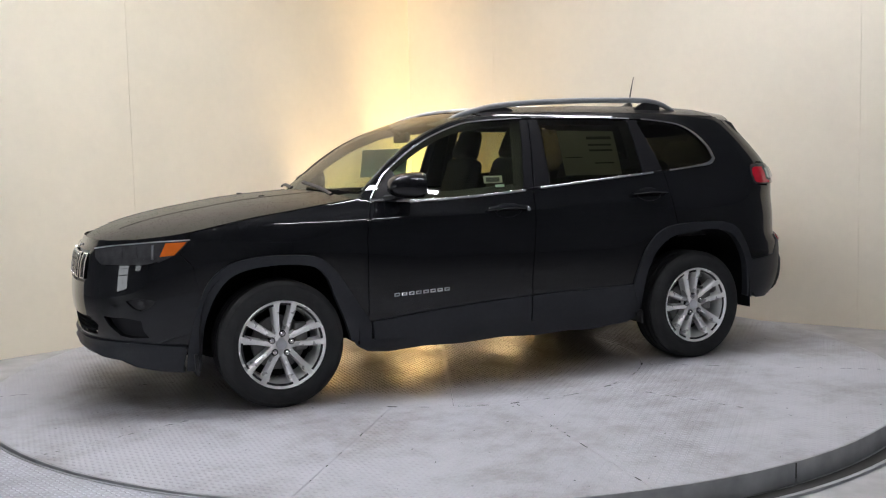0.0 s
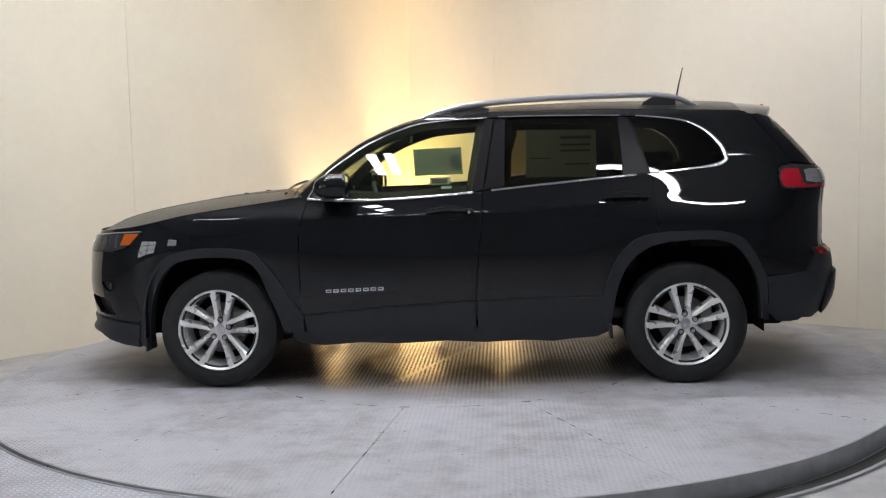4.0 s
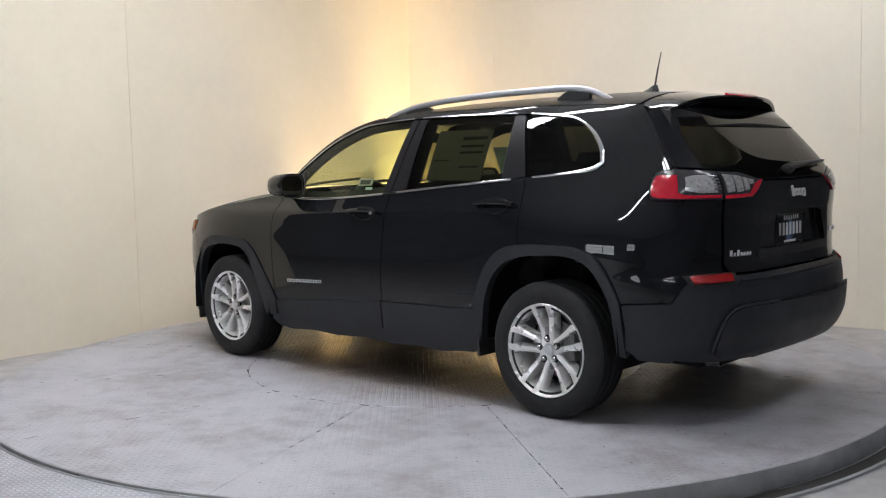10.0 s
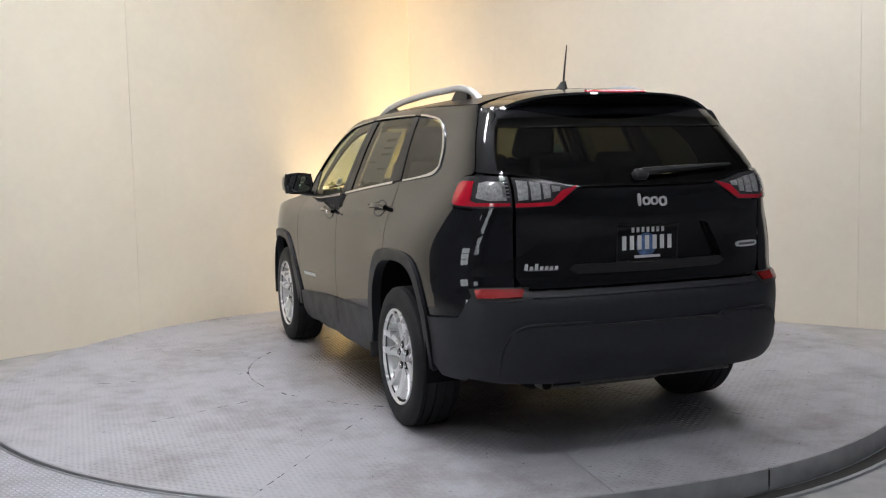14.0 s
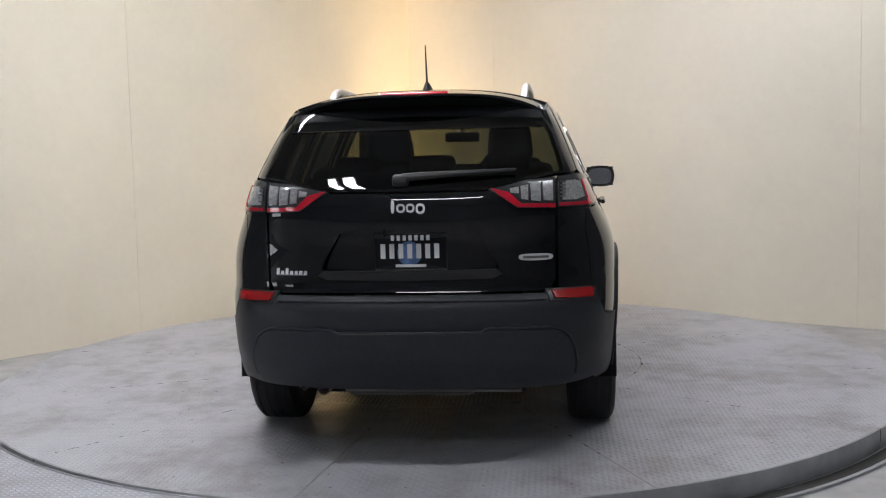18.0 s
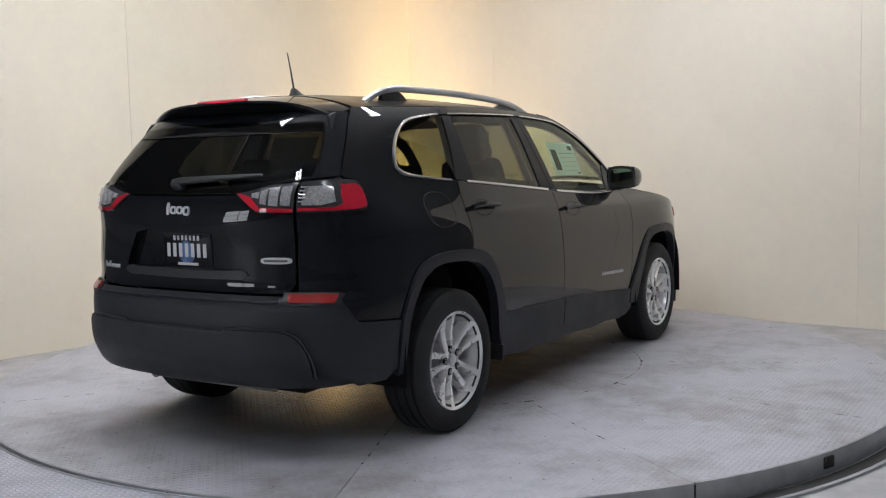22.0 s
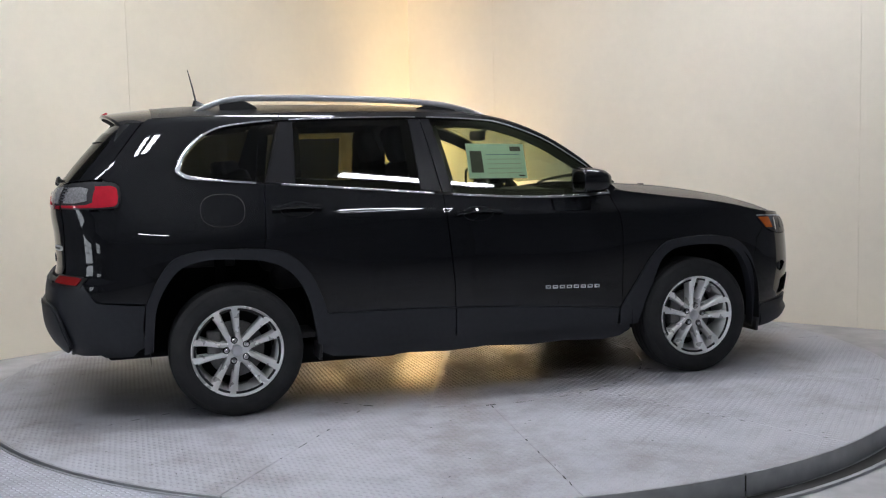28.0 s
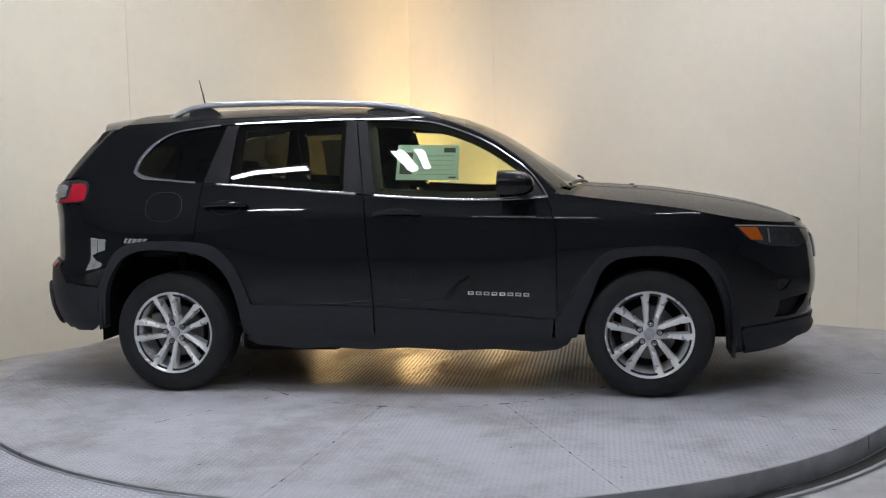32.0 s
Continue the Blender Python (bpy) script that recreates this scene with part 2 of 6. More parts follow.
SEAMM = plain("dark_joint", (0.035, 0.033, 0.03), 0.8)
HALL = plain("dim_hall_paint", (0.38, 0.39, 0.42), 0.8, vary=0.1, scale=2)
def make_paper(name, col):
    """Thin printed paper that lets some light through."""
    m, nt, b = shader(name)
    b.inputs["Base Color"].default_value = (*col, 1)
    b.inputs["Roughness"].default_value = 0.6
    tl = nt.nodes.new("ShaderNodeBsdfTranslucent")
    tl.inputs[0].default_value = (*col, 1)
    mix = nt.nodes.new("ShaderNodeMixShader")
    mix.inputs[0].default_value = 0.22
    out = nt.nodes["Material Output"]
    nt.links.new(b.outputs[0], mix.inputs[1])
    nt.links.new(tl.outputs[0], mix.inputs[2])
    nt.links.new(mix.outputs[0], out.inputs[0])
    return m


PAPERB = make_paper("pale_blue_paper", (0.60, 0.82, 0.84))
PAPERW = make_paper("white_paper", (0.44, 0.46, 0.45))
INK = plain("dark_ink", (0.05, 0.055, 0.06), 0.6)
BLUEINK = plain("blue_print", (0.10, 0.18, 0.38), 0.5, vary=0.5, scale=40)
WHITEINK = plain("white_print", (0.78, 0.78, 0.78), 0.5, vary=0.02)


# ---------------------------------------------------------------- mesh helpers
def link(name, verts, faces, mat, parent=None, label="", normals=None, smooth=True, mats=None, ids=None):
    me = bpy.data.meshes.new(name)
    me.from_pydata([tuple(map(float, v)) for v in verts], [], [tuple(map(int, f)) for f in faces])
    for mm in (mats or [mat]):
        me.materials.append(mm)
    if ids is not None:
        me.polygons.foreach_set("material_index", ids)
    me.polygons.foreach_set("use_smooth", [smooth] * len(me.polygons))
    me.update()
    if normals is not None:
        me.normals_split_custom_set_from_vertices([tuple(map(float, n)) for n in normals])
    ob = new(name, me)
    if parent is not None:
        ob.parent = parent
    if label:
        ob["label"] = label
    return ob


def part(name, bm, mat, parent, label="", smooth=None):
    """Link a bmesh as one mesh object under a thing or a part; edges sharper than 35 degrees stay crisp."""
    bmesh.ops.recalc_face_normals(bm, faces=bm.faces)
    for f in bm.faces:
        f.smooth = True
    for e in bm.edges:
        if len(e.link_faces) == 2 and e.calc_face_angle(0) > radians(35 if smooth is None else smooth):
            e.smooth = False
    me = bpy.data.meshes.new(name)
    bm.to_mesh(me)
    bm.free()
    me.materials.append(mat)
    ob = new(name, me)
    if parent is not None:
        ob.parent = parent
    if label:
        ob["label"] = label
    return ob


def rbox(size, at=(0, 0, 0), r=0.01, seg=2, turn=(0, 0, 0), taper=None, bm=None):
    """A box with rounded edges; taper narrows its top in x and y."""
    own = bmesh.new()
    bmesh.ops.create_cube(own, size=1.0)
    for v in own.verts:
        k = (1, 1)
        if taper and v.co.z > 0:
            k = taper
        v.co = Vector((v.co.x * size[0] * k[0], v.co.y * size[1] * k[1], v.co.z * size[2]))
    if r > 0:
        bmesh.ops.bevel(own, geom=own.edges[:] + own.verts[:], offset=r, segments=seg, profile=0.5, affect="EDGES", clamp_overlap=True)
    own.transform(pose(*at, *turn))
    if bm is None:
        return own
    me = bpy.data.meshes.new("tmp")
    own.to_mesh(me)
    own.free()
    bm.from_mesh(me)
    bpy.data.meshes.remove(me)
    return bm


def lathe(profile, n=64, axis="Y"):
    """Turn a profile of (radius, along) about the y axis."""
    verts, faces = [], []
    k = len(profile)
    for i in range(n):
        a = 2 * math.pi * i / n
        for r, h in profile:
            verts.append((r * math.cos(a), h, r * math.sin(a)))
    for i in range(n):
        j = (i + 1) % n
        for p in range(k - 1):
            faces.append((i * k + p, i * k + p + 1, j * k + p + 1, j * k + p))
    return verts, faces


def bm_from(verts, faces):
    bm = bmesh.new()
    vs = [bm.verts.new(v) for v in verts]
    for f in faces:
        try:
            bm.faces.new([vs[i] for i in f])
        except ValueError:
            pass
    return bm


def sweep(path, widths, heights, up, closed=False, n=8, power=2.0):
    """A bar with a rounded section swept along a path; width runs across, height along up."""
    path = [Vector(p) for p in path]
    m = len(path)
    verts, faces = [], []
    for i, p in enumerate(path):
        a = path[(i - 1) % m] if (closed or i > 0) else path[0]
        b = path[(i + 1) % m] if (closed or i < m - 1) else path[-1]
        t = (b - a).normalized()
        u = up[i] if isinstance(up, list) else Vector(up)
        u = (u - t * u.dot(t)).normalized()
        s = t.cross(u)
        w = widths[i] if isinstance(widths, (list, tuple)) else widths
        h = heights[i] if isinstance(heights, (list, tuple)) else heights
        for k in range(n):
            an = 2 * math.pi * (k + 0.5) / n
            c, d = math.cos(an), math.sin(an)
            c = math.copysign(abs(c) ** (2 / power), c)
            d = math.copysign(abs(d) ** (2 / power), d)
            verts.append(p + s * (c * w / 2) + u * (d * h / 2))
    for i in range(m if closed else m - 1):
        j = (i + 1) % m
        for k in range(n):
            l = (k + 1) % n
            faces.append((i * n + k, i * n + l, j * n + l, j * n + k))
    if not closed:
        faces.append(tuple(range(n)))
        faces.append(tuple((m - 1) * n + k for k in reversed(range(n))))
    return bm_from(verts, faces)


def smooth_path(pts, per=6, closed=False):
    """Catmull-Rom through the points, in any number of dimensions."""
    P = [np.array(p, float) for p in pts]
    n = len(P)
    out = []
    for i in range(n if closed else n - 1):
        p1, p2 = P[i], P[(i + 1) % n]
        p0 = P[(i - 1) % n] if (closed or i > 0) else 2 * p1 - p2
        p3 = P[(i + 2) % n] if (closed or i < n - 2) else 2 * p2 - p1
        for k in range(per):
            t = k / per
            out.append(0.5 * (2 * p1 + (p2 - p0) * t + (2 * p0 - 5 * p1 + 4 * p2 - p3) * t * t + (3 * p1 - p0 - 3 * p2 + p3) * t ** 3))
    if not closed:
        out.append(P[-1])
    return [tuple(p) for p in out]


def curve1d(pts):
    """A monotone cubic through (x, y) pairs, as a function on arrays."""
    xs = np.array([p[0] for p in pts], float)
    ys = np.array([p[1] for p in pts], float)
    h = np.diff(xs)
    d = np.diff(ys) / h
    m = np.zeros(len(xs))
    for i in range(1, len(xs) - 1):
        if d[i - 1] * d[i] > 0:
            w1, w2 = 2 * h[i] + h[i - 1], h[i] + 2 * h[i - 1]
            m[i] = (w1 + w2) / (w1 / d[i - 1] + w2 / d[i])
    m[0], m[-1] = d[0], d[-1]

    def f(x):
        x = np.clip(np.asarray(x, float), xs[0], xs[-1])
        i = np.clip(np.searchsorted(xs, x) - 1, 0, len(h) - 1)
        t = (x - xs[i]) / h[i]
        return ((1 + 2 * t) * (1 - t) ** 2 * ys[i] + t * (1 - t) ** 2 * h[i] * m[i]
                + t * t * (3 - 2 * t) * ys[i + 1] + t * t * (t - 1) * h[i] * m[i + 1])
    return f


# ---------------------------------------------------------------- the room
FLOOR_Z = -0.10
CORNER = Vector((-0.30, 4.03, 0))
DIR_L = Vector((-math.cos(radians(46.6)), -math.sin(radians(46.6)), 0))
DIR_R = Vector((math.cos(radians(36.6)), -math.sin(radians(36.6)), 0))
WALL_H = 4.3


def build_floor():
    bm = bmesh.new()
    bmesh.ops.create_grid(bm, x_segments=2, y_segments=2, size=12)
    bm.transform(pose(0, -3.5, FLOOR_Z))
    ob = part("floor", bm, FLOORM, None)
    tagged(ob, "grey concrete studio floor around the turntable", "floor", kind="structure")
    # dark drive pit ring beside the turntable, mostly the gap's shade put in as black, and the steel lip that edges it
    for a0, a1, r0, r1, z0, z1, m, nm, lab in (
            (262, 395, 2.79, 2.865, FLOOR_Z, FLOOR_Z + 0.006, SEAMM, "pit_shade_ring", "black rubber ring round the turntable, also standing in for the gap's shade"),
            (262, 395, 2.865, 2.885, FLOOR_Z, FLOOR_Z + 0.012, RIMM, "floor_trim", "thin steel edging strip on the concrete floor")):
        n = 60
        verts, faces = [], []
        for i in range(n + 1):
            a = radians(a0 + (a1 - a0) * i / n)
            c, s = math.cos(a), math.sin(a)
            verts += [(r0 * c, r0 * s, z1), (r1 * c, r1 * s, z1), (r1 * c, r1 * s, z0), (r0 * c, r0 * s, z0)]
            if i:
                b, d = 4 * (i - 1), 4 * i
                faces += [(b, b + 1, d + 1, d), (b + 1, b + 2, d + 2, d + 1), (b + 3, b, d, d + 3)]
        o = part(nm, bm_from(verts, faces), m, None)
        tagged(o, lab, "floor edging", kind="structure")
    # entry ramp, level with the turntable
    n = 40
    verts, faces = [], []
    for i in range(n + 1):
        a = radians(203 + (258 - 203) * i / n)
        c, s = math.cos(a), math.sin(a)
        verts += [(2.80 * c, 2.80 * s, -0.006), (5.2 * c, 5.2 * s, -0.012), (5.4 * c, 5.4 * s, FLOOR_Z), (2.80 * c, 2.80 * s, FLOOR_Z)]
        if i:
            b, d = 4 * (i - 1), 4 * i
            faces += [(b, b + 1, d + 1, d), (b + 1, b + 2, d + 2, d + 1), (b + 3, b, d, d + 3)]
    faces += [(0, 3, 2, 1), (4 * n, 4 * n + 1, 4 * n + 2, 4 * n + 3)]
    o = part("entry_ramp", bm_from(verts, faces), RAMPM, None)
    tagged(o, "pale grey tread plate ramp level with the turntable", "ramp", kind="structure")
    # bright worn edge of the ramp
    path = [(2.803 * math.cos(radians(a)), 2.803 * math.sin(radians(a)), -0.005) for a in np.linspace(204, 257, 50)]
    o = part("ramp_trim", sweep(path, 0.012, 0.012, (0, 0, 1), n=6), SATIN, None)
    tagged(o, "worn bright steel edge strip of the ramp", "edging", kind="structure")


def build_wall(name, way, mat, first, step, length, out, label):
    """A boarded wall from the corner: backing slab and separate boards with fine joints."""
    ang = math.degrees(math.atan2(way.y, way.x))
    bm = rbox((length, 0.12, WALL_H - FLOOR_Z), (length / 2, 0, 0), 0)
    side = Vector((-way.y, way.x, 0))
    if side.dot(out) > 0:
        side = -side
    base = pose(CORNER.x, CORNER.y, (WALL_H + FLOOR_Z) / 2, 0, 0, ang)
    bm.transform(Matrix.Translation(side * -0.066) @ base)
    wall = part(name, bm, mat, None)
    tagged(wall, label, "wall", kind="structure")
    x = 0.004
    edges = [x] + [first + step * k for k in range(12) if first + step * k < length] + [length]
    for a, b in zip(edges, edges[1:]):
        p = rbox((b - a - 0.0012, 0.012, WALL_H - FLOOR_Z - 0.004), ((a + b) / 2, 0, 0), 0.0012, 1)
        p.transform(Matrix.Translation(side * 0.006) @ base)
        part("board", p, mat, wall)
    return wall


def build_room():
    inside = Vector((0, 1, 0))
    build_wall("wall_left", DIR_L, WALL_L, 3.215, 3.4, 5.3, inside, "cream painted board wall with fine vertical joints")
    build_wall("wall_right", DIR_R, WALL_R, 1.06, 3.41, 5.7, inside, "cream painted board wall with fine vertical joints")
    # plain unseen hall, added to close the place behind the tripod and fill the car's reflections
    for nm, size, at in (("wall_back", (18.6, 0.2, 5.2), (0, -13.0, 2.4)), ("wall_hall_left", (0.2, 19.0, 5.2), (-9.2, -3.5, 2.4)),
                         ("wall_hall_right", (0.2, 19.0, 5.2), (9.2, -3.5, 2.4)), ("wall_hall_far", (18.6, 0.2, 5.2), (0, 6.0, 2.4))):
        o = part(nm, rbox(size, at, 0), HALL, None)
        tagged(o, "unseen plain grey hall wall", "wall", kind="structure")
    o = part("ceiling", rbox((18.6, 19.2, 0.2), (0, -3.5, 4.5), 0), HALL, None)
    tagged(o, "unseen plain grey hall ceiling", "ceiling", kind="structure")


PANEL_GLOW = make_glow("cool_white_diffuser", (0.95, 0.96, 1.0), 50.0)
DAY_GLOW = make_glow("daylight_pane", (0.92, 0.96, 1.0), 4.5)


def build_hung_light(at, size, turn=0.0):
    """A hung ceiling light, some of them added as fill: tray, bright diffuser and two suspension wires."""
    e = new("hung_or_fill_light")
    e.matrix_basis = pose(*at, 0, 0, turn)
    tagged(e, "white hung light with a bright diffuser, some added as fill", "ceiling light", group="ceiling lights")
    part("tray", rbox((size[0] + 0.05, size[1] + 0.05, 0.06), (0, 0, 0.032), 0.008), SATIN, e)
    part("diffuser", rbox((size[0], size[1], 0.012), (0, 0, -0.006), 0.003), PANEL_GLOW, e)
    for s in (-1, 1):
        part("wire", sweep([(s * size[0] * 0.35, 0, 0.06), (s * size[0] * 0.35, 0, 4.4 - at[2])], 0.006, 0.006, (0, 1, 0), n=6), STEEL, e)
    return e


def build_lights():
    # y=0.3 pair: fill added for the walls; the last shifted to lift the deck
    for x, y, w, d in ((-1.34, -3.30, 0.12, 0.6), (-1.12, -3.30, 0.12, 0.6), (-2.9, -3.30, 1.1, 0.10), (2.05, -3.65, 1.8, 0.12),
                       (-0.9, -7.0, 1.4, 0.14), (-1.3, 0.3, 1.4, 0.12), (1.6, 0.3, 2.3, 0.15), (-1.2, -1.0, 2.3, 0.21)):
        build_hung_light((x, y, 4.05), (w, d))


def build_hall_window(name, y, z, W2, H2, nx, nz):
    """Divided window in the side wall of the hall."""
    w = new(name)
    w.matrix_basis = pose(-9.08, y, z, 0, 0, -90)
    tagged(w, "divided hall window with daylight behind it", "window", kind="structure")
    for sx in (-1, 1):
        part("window_frame", rbox((0.08, 0.06, 2 * H2), (sx * W2, 0.03, 0), 0.006), BLACK, w)
    for sz in (-1, 1):
        part("window_frame", rbox((2 * W2 + 0.16, 0.06, 0.08), (0, 0.03, sz * H2), 0.006), BLACK, w)
    for i in range(nx):
        for k in range(nz):
            cx = -W2 + (i + 0.5) * 2 * W2 / nx
            cz = -H2 + (k + 0.5) * 2 * H2 / nz
            part("pane", rbox((2 * W2 / nx - 0.06, 0.012, 2 * H2 / nz - 0.06), (cx, 0.02, cz), 0.002, 1), DAY_GLOW, w)
    for i in range(1, nx):
        part("glazing_bar", rbox((0.045, 0.05, 2 * H2), (-W2 + i * 2 * W2 / nx, 0.03, 0), 0.005), BLACK, w)
    for k in range(1, nz):
        part("glazing_bar", rbox((2 * W2, 0.046, 0.05), (0, 0.03, -H2 + k * 2 * H2 / nz), 0.005), BLACK, w)


def build_uplight(p, aim, energy, cone):
    """A small floor flood lamp that washes the wall with warm light."""
    e = new("floor_uplight")
    e.matrix_basis = pose(p[0], p[1], FLOOR_Z)
    tagged(e, "small black floor flood lamp with warm light", "flood lamp", group="wall washers in the corner")
    part("base", rbox((0.16, 0.16, 0.025), (0, 0, 0.0125), 0.006), BLACK, e)
    verts, faces = lathe([(0.0, 0.03), (0.05, 0.03), (0.055, 0.06), (0.06, 0.18), (0.055, 0.18), (0.05, 0.16), (0.0, 0.158)], 24)
    part("lamp_head", bm_from([(x, -z, y) for x, y, z in verts], faces), BLACK, e)
    verts, faces = lathe([(0.0, 0.190), (0.03, 0.184), (0.05, 0.165)], 24)
    part("bulb", bm_from([(x, -z, y) for x, y, z in verts], faces), make_glow("warm_bulb", (1.0, 0.60, 0.22), 26.0), e)
    l = bpy.data.lights.new("uplight_beam", "SPOT")
    l.energy, l.spot_size, l.spot_blend, l.shadow_soft_size = energy, radians(cone), 1.0, 0.04
    l.color = (1.0, 0.70, 0.34)
    o = new("uplight_beam", l)
    o.matrix_basis = look((p[0], p[1], FLOOR_Z + 0.20), aim)


def along(way, d, off):
    q = CORNER + way * d
    n = (Vector((0, 0.6, 0)) - q)
    n = (n - way * n.dot(way)).normalized()
    return q + n * off


def build_uplights():
    c = CORNER + DIR_L * 0.11 + DIR_R * 0.16
    d = CORNER + DIR_L * 0.04
    build_uplight((c.x, c.y), (d.x, d.y, 3.4), 1250, 54)
    for way, d in ((DIR_L, 1.14), (DIR_R, 1.12)):
        a, b = along(way, d, 0.16), along(way, d, 0.02)
        build_uplight((a.x, a.y), (b.x, b.y, 2.6), 310, 64)


build_floor()
build_room()
build_lights()
build_hall_window("window_1", -5.75, 1.20, 1.10, 0.95, 2, 3)
build_hall_window("window_2", -9.4, 2.0, 0.8, 0.8, 5, 2)
build_uplights()


# ---------------------------------------------------------------- turntable
R_OUT, R_IN = 2.775, 1.268


def sector(r0, r1, a0, a1, z0, z1, gap, n):
    """A flat plate between two radii and angles, with a parallel gap to its neighbours."""
    verts, faces = [], []
    for i in range(n + 1):
        t = i / n
        for r in (r0, r1):
            g = math.degrees(gap / 2 / max(r, 0.02))
            a = radians(a0 + g + (a1 - a0 - 2 * g) * t)
            verts += [(r * math.cos(a), r * math.sin(a), z1), (r * math.cos(a), r * math.sin(a), z0)]
        if i:
            b, d = 4 * (i - 1), 4 * i
            faces += [(b, d, d + 2, b + 2), (b, b + 1, d + 1, d), (b + 2, d + 2, d + 3, b + 3)]
    faces += [(0, 2, 3, 1), (4 * n, 4 * n + 1, 4 * n + 3, 4 * n + 2)]
    return bm_from(verts, faces)


turntable = new("turntable")
tagged(turntable, "round grey steel turntable of tread plate segments", "turntable")


def build_turntable():
    verts, faces = lathe([(0.0, -0.012), (R_OUT - 0.03, -0.012), (R_OUT - 0.03, FLOOR_Z + 0.01), (0.0, FLOOR_Z + 0.01)], 96)
    part("drum", bm_from([(x, -z, y) for x, y, z in verts], faces), SEAMM, turntable)
    for k in range(12):
        a = 23.4 + 30 * k
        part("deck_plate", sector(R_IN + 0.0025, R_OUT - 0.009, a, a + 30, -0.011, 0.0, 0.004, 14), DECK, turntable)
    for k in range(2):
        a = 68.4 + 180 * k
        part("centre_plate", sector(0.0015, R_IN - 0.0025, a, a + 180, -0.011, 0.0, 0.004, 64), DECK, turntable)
    for k in range(8):
        a = 98.6 + 45 * k
        n = 24
        verts, faces = [], []
        for i in range(n + 1):
            t = radians(a + 0.09 + (45 - 0.18) * i / n)
            for r, z in ((R_OUT - 0.007, 0.0), (R_OUT - 0.001, -0.001), (R_OUT, -0.004), (R_OUT, FLOOR_Z + 0.004), (R_OUT - 0.02, FLOOR_Z + 0.004)):
                verts.append((r * math.cos(t), r * math.sin(t), z))
            if i:
                b, d = 5 * (i - 1), 5 * i
                faces += [(b + j, b + j + 1, d + j + 1, d + j) for j in range(4)]
        part("rim_segment", bm_from(verts, faces), RIMM, turntable)
    # short dark marks across the seams at the inner ring, and dirt lodged along the joints
    for k in range(12):
        bm = rbox((0.010, 0.055, 0.003), (R_IN + 0.004, 0, 0.0), 0.001, 1, (0, 0, 9 * (k % 3 - 1)))
        bm.transform(pose(0, 0, 0, 0, 0, 23.4 + 30 * k))
        part("joint_mark", bm, SEAMM, turntable)
    rng = random.Random(5)
    verts, faces = [], []

    def chip(x, y, turn, a, b):
        i = len(verts)
        c, s = math.cos(turn), math.sin(turn)
        for u, v, z in ((-a, 0, 0.0), (-a * 0.3, b, 0.0), (a * 0.7, b * 0.7, 0.0), (a, -b * 0.2, 0.0), (a * 0.1, -b, 0.0), (0, 0, 0.0016)):
            verts.append((x + u * c - v * s, y + u * s + v * c, z))
        for j in range(5):
            faces.append((i + j, i + (j + 1) % 5, i + 5))
    for n in range(150):
        k = rng.randrange(12)
        if n % 3:
            r, a = rng.uniform(R_IN, R_OUT - 0.05), radians(23.4 + 30 * k)
            chip(r * math.cos(a), r * math.sin(a), a + rng.uniform(-0.1, 0.1), rng.uniform(0.008, 0.035), rng.uniform(0.002, 0.005))
        else:
            a = rng.uniform(0, 6.283)
            chip(R_IN * math.cos(a), R_IN * math.sin(a), a + 1.571 + rng.uniform(-0.1, 0.1), rng.uniform(0.008, 0.04), rng.uniform(0.002, 0.005))
    for n in range(170):
        r, a = R_OUT * math.sqrt(rng.uniform(0.02, 0.98)), rng.uniform(0, 6.283)
        chip(r * math.cos(a), r * math.sin(a), rng.uniform(0, 6.28), rng.uniform(0.003, 0.010), rng.uniform(0.0015, 0.004))
    dirt = part("joint_dirt", bm_from(verts, faces), SEAMM, turntable, "dark grit and flakes on the plates")
    dirt["kind"] = "stuff"
    # raised lozenges of the tread, turned alternately, left out along the joints
    p = 0.025
    k = int(R_OUT / p) + 1
    gx, gy = np.meshgrid(np.arange(-k, k + 1), np.arange(-k, k + 1))
    gx, gy = gx.ravel(), gy.ravel()
    cx, cy = gx * p, gy * p
    r, a = np.hypot(cx, cy), np.degrees(np.arctan2(cy, cx))
    off = np.abs((a - 23.4 + 15) % 30 - 15)
    seam = r * np.radians(off)
    mid = np.abs(-cx * math.sin(radians(68.4)) + cy * math.cos(radians(68.4)))
    ok = (r < R_OUT - 0.030) & (np.abs(r - R_IN) > 0.019) & np.where(r > R_IN, seam > 0.017, mid > 0.017)
    cx, cy, odd = cx[ok], cy[ok], ((gx + gy)[ok] % 2)
    ang = np.where(odd, radians(45), radians(-45))
    c, s = np.cos(ang), np.sin(ang)
    shape = ((-0.0120, 0.0, -0.0002), (0.0, -0.0046, -0.0002), (0.0120, 0.0, -0.0002), (0.0, 0.0046, -0.0002), (-0.0055, 0.0, 0.0019), (0.0055, 0.0, 0.0019))
    V = np.stack([np.stack([cx + u * c - v * s, cy + u * s + v * c, np.full(len(cx), z)], 1) for u, v, z in shape], 1).reshape(-1, 3)
    tri = np.array([(0, 1, 4), (1, 5, 4), (1, 2, 5), (2, 3, 5), (3, 4, 5), (3, 0, 4)])
    F = (np.arange(len(cx))[:, None, None] * 6 + tri[None]).reshape(-1, 3)
    me = bpy.data.meshes.new("tread")
    me.from_pydata(V.tolist(), [], F.tolist())
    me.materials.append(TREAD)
    ob = new("tread", me)
    ob.parent = turntable
    ob["label"] = "raised lozenges of grey tread plate"
    ob["kind"] = "stuff"
    # bracket on the rim
    t = radians(249.6)
    bm = rbox((0.012, 0.07, 0.05), (R_OUT + 0.004, 0, -0.045), 0.003)
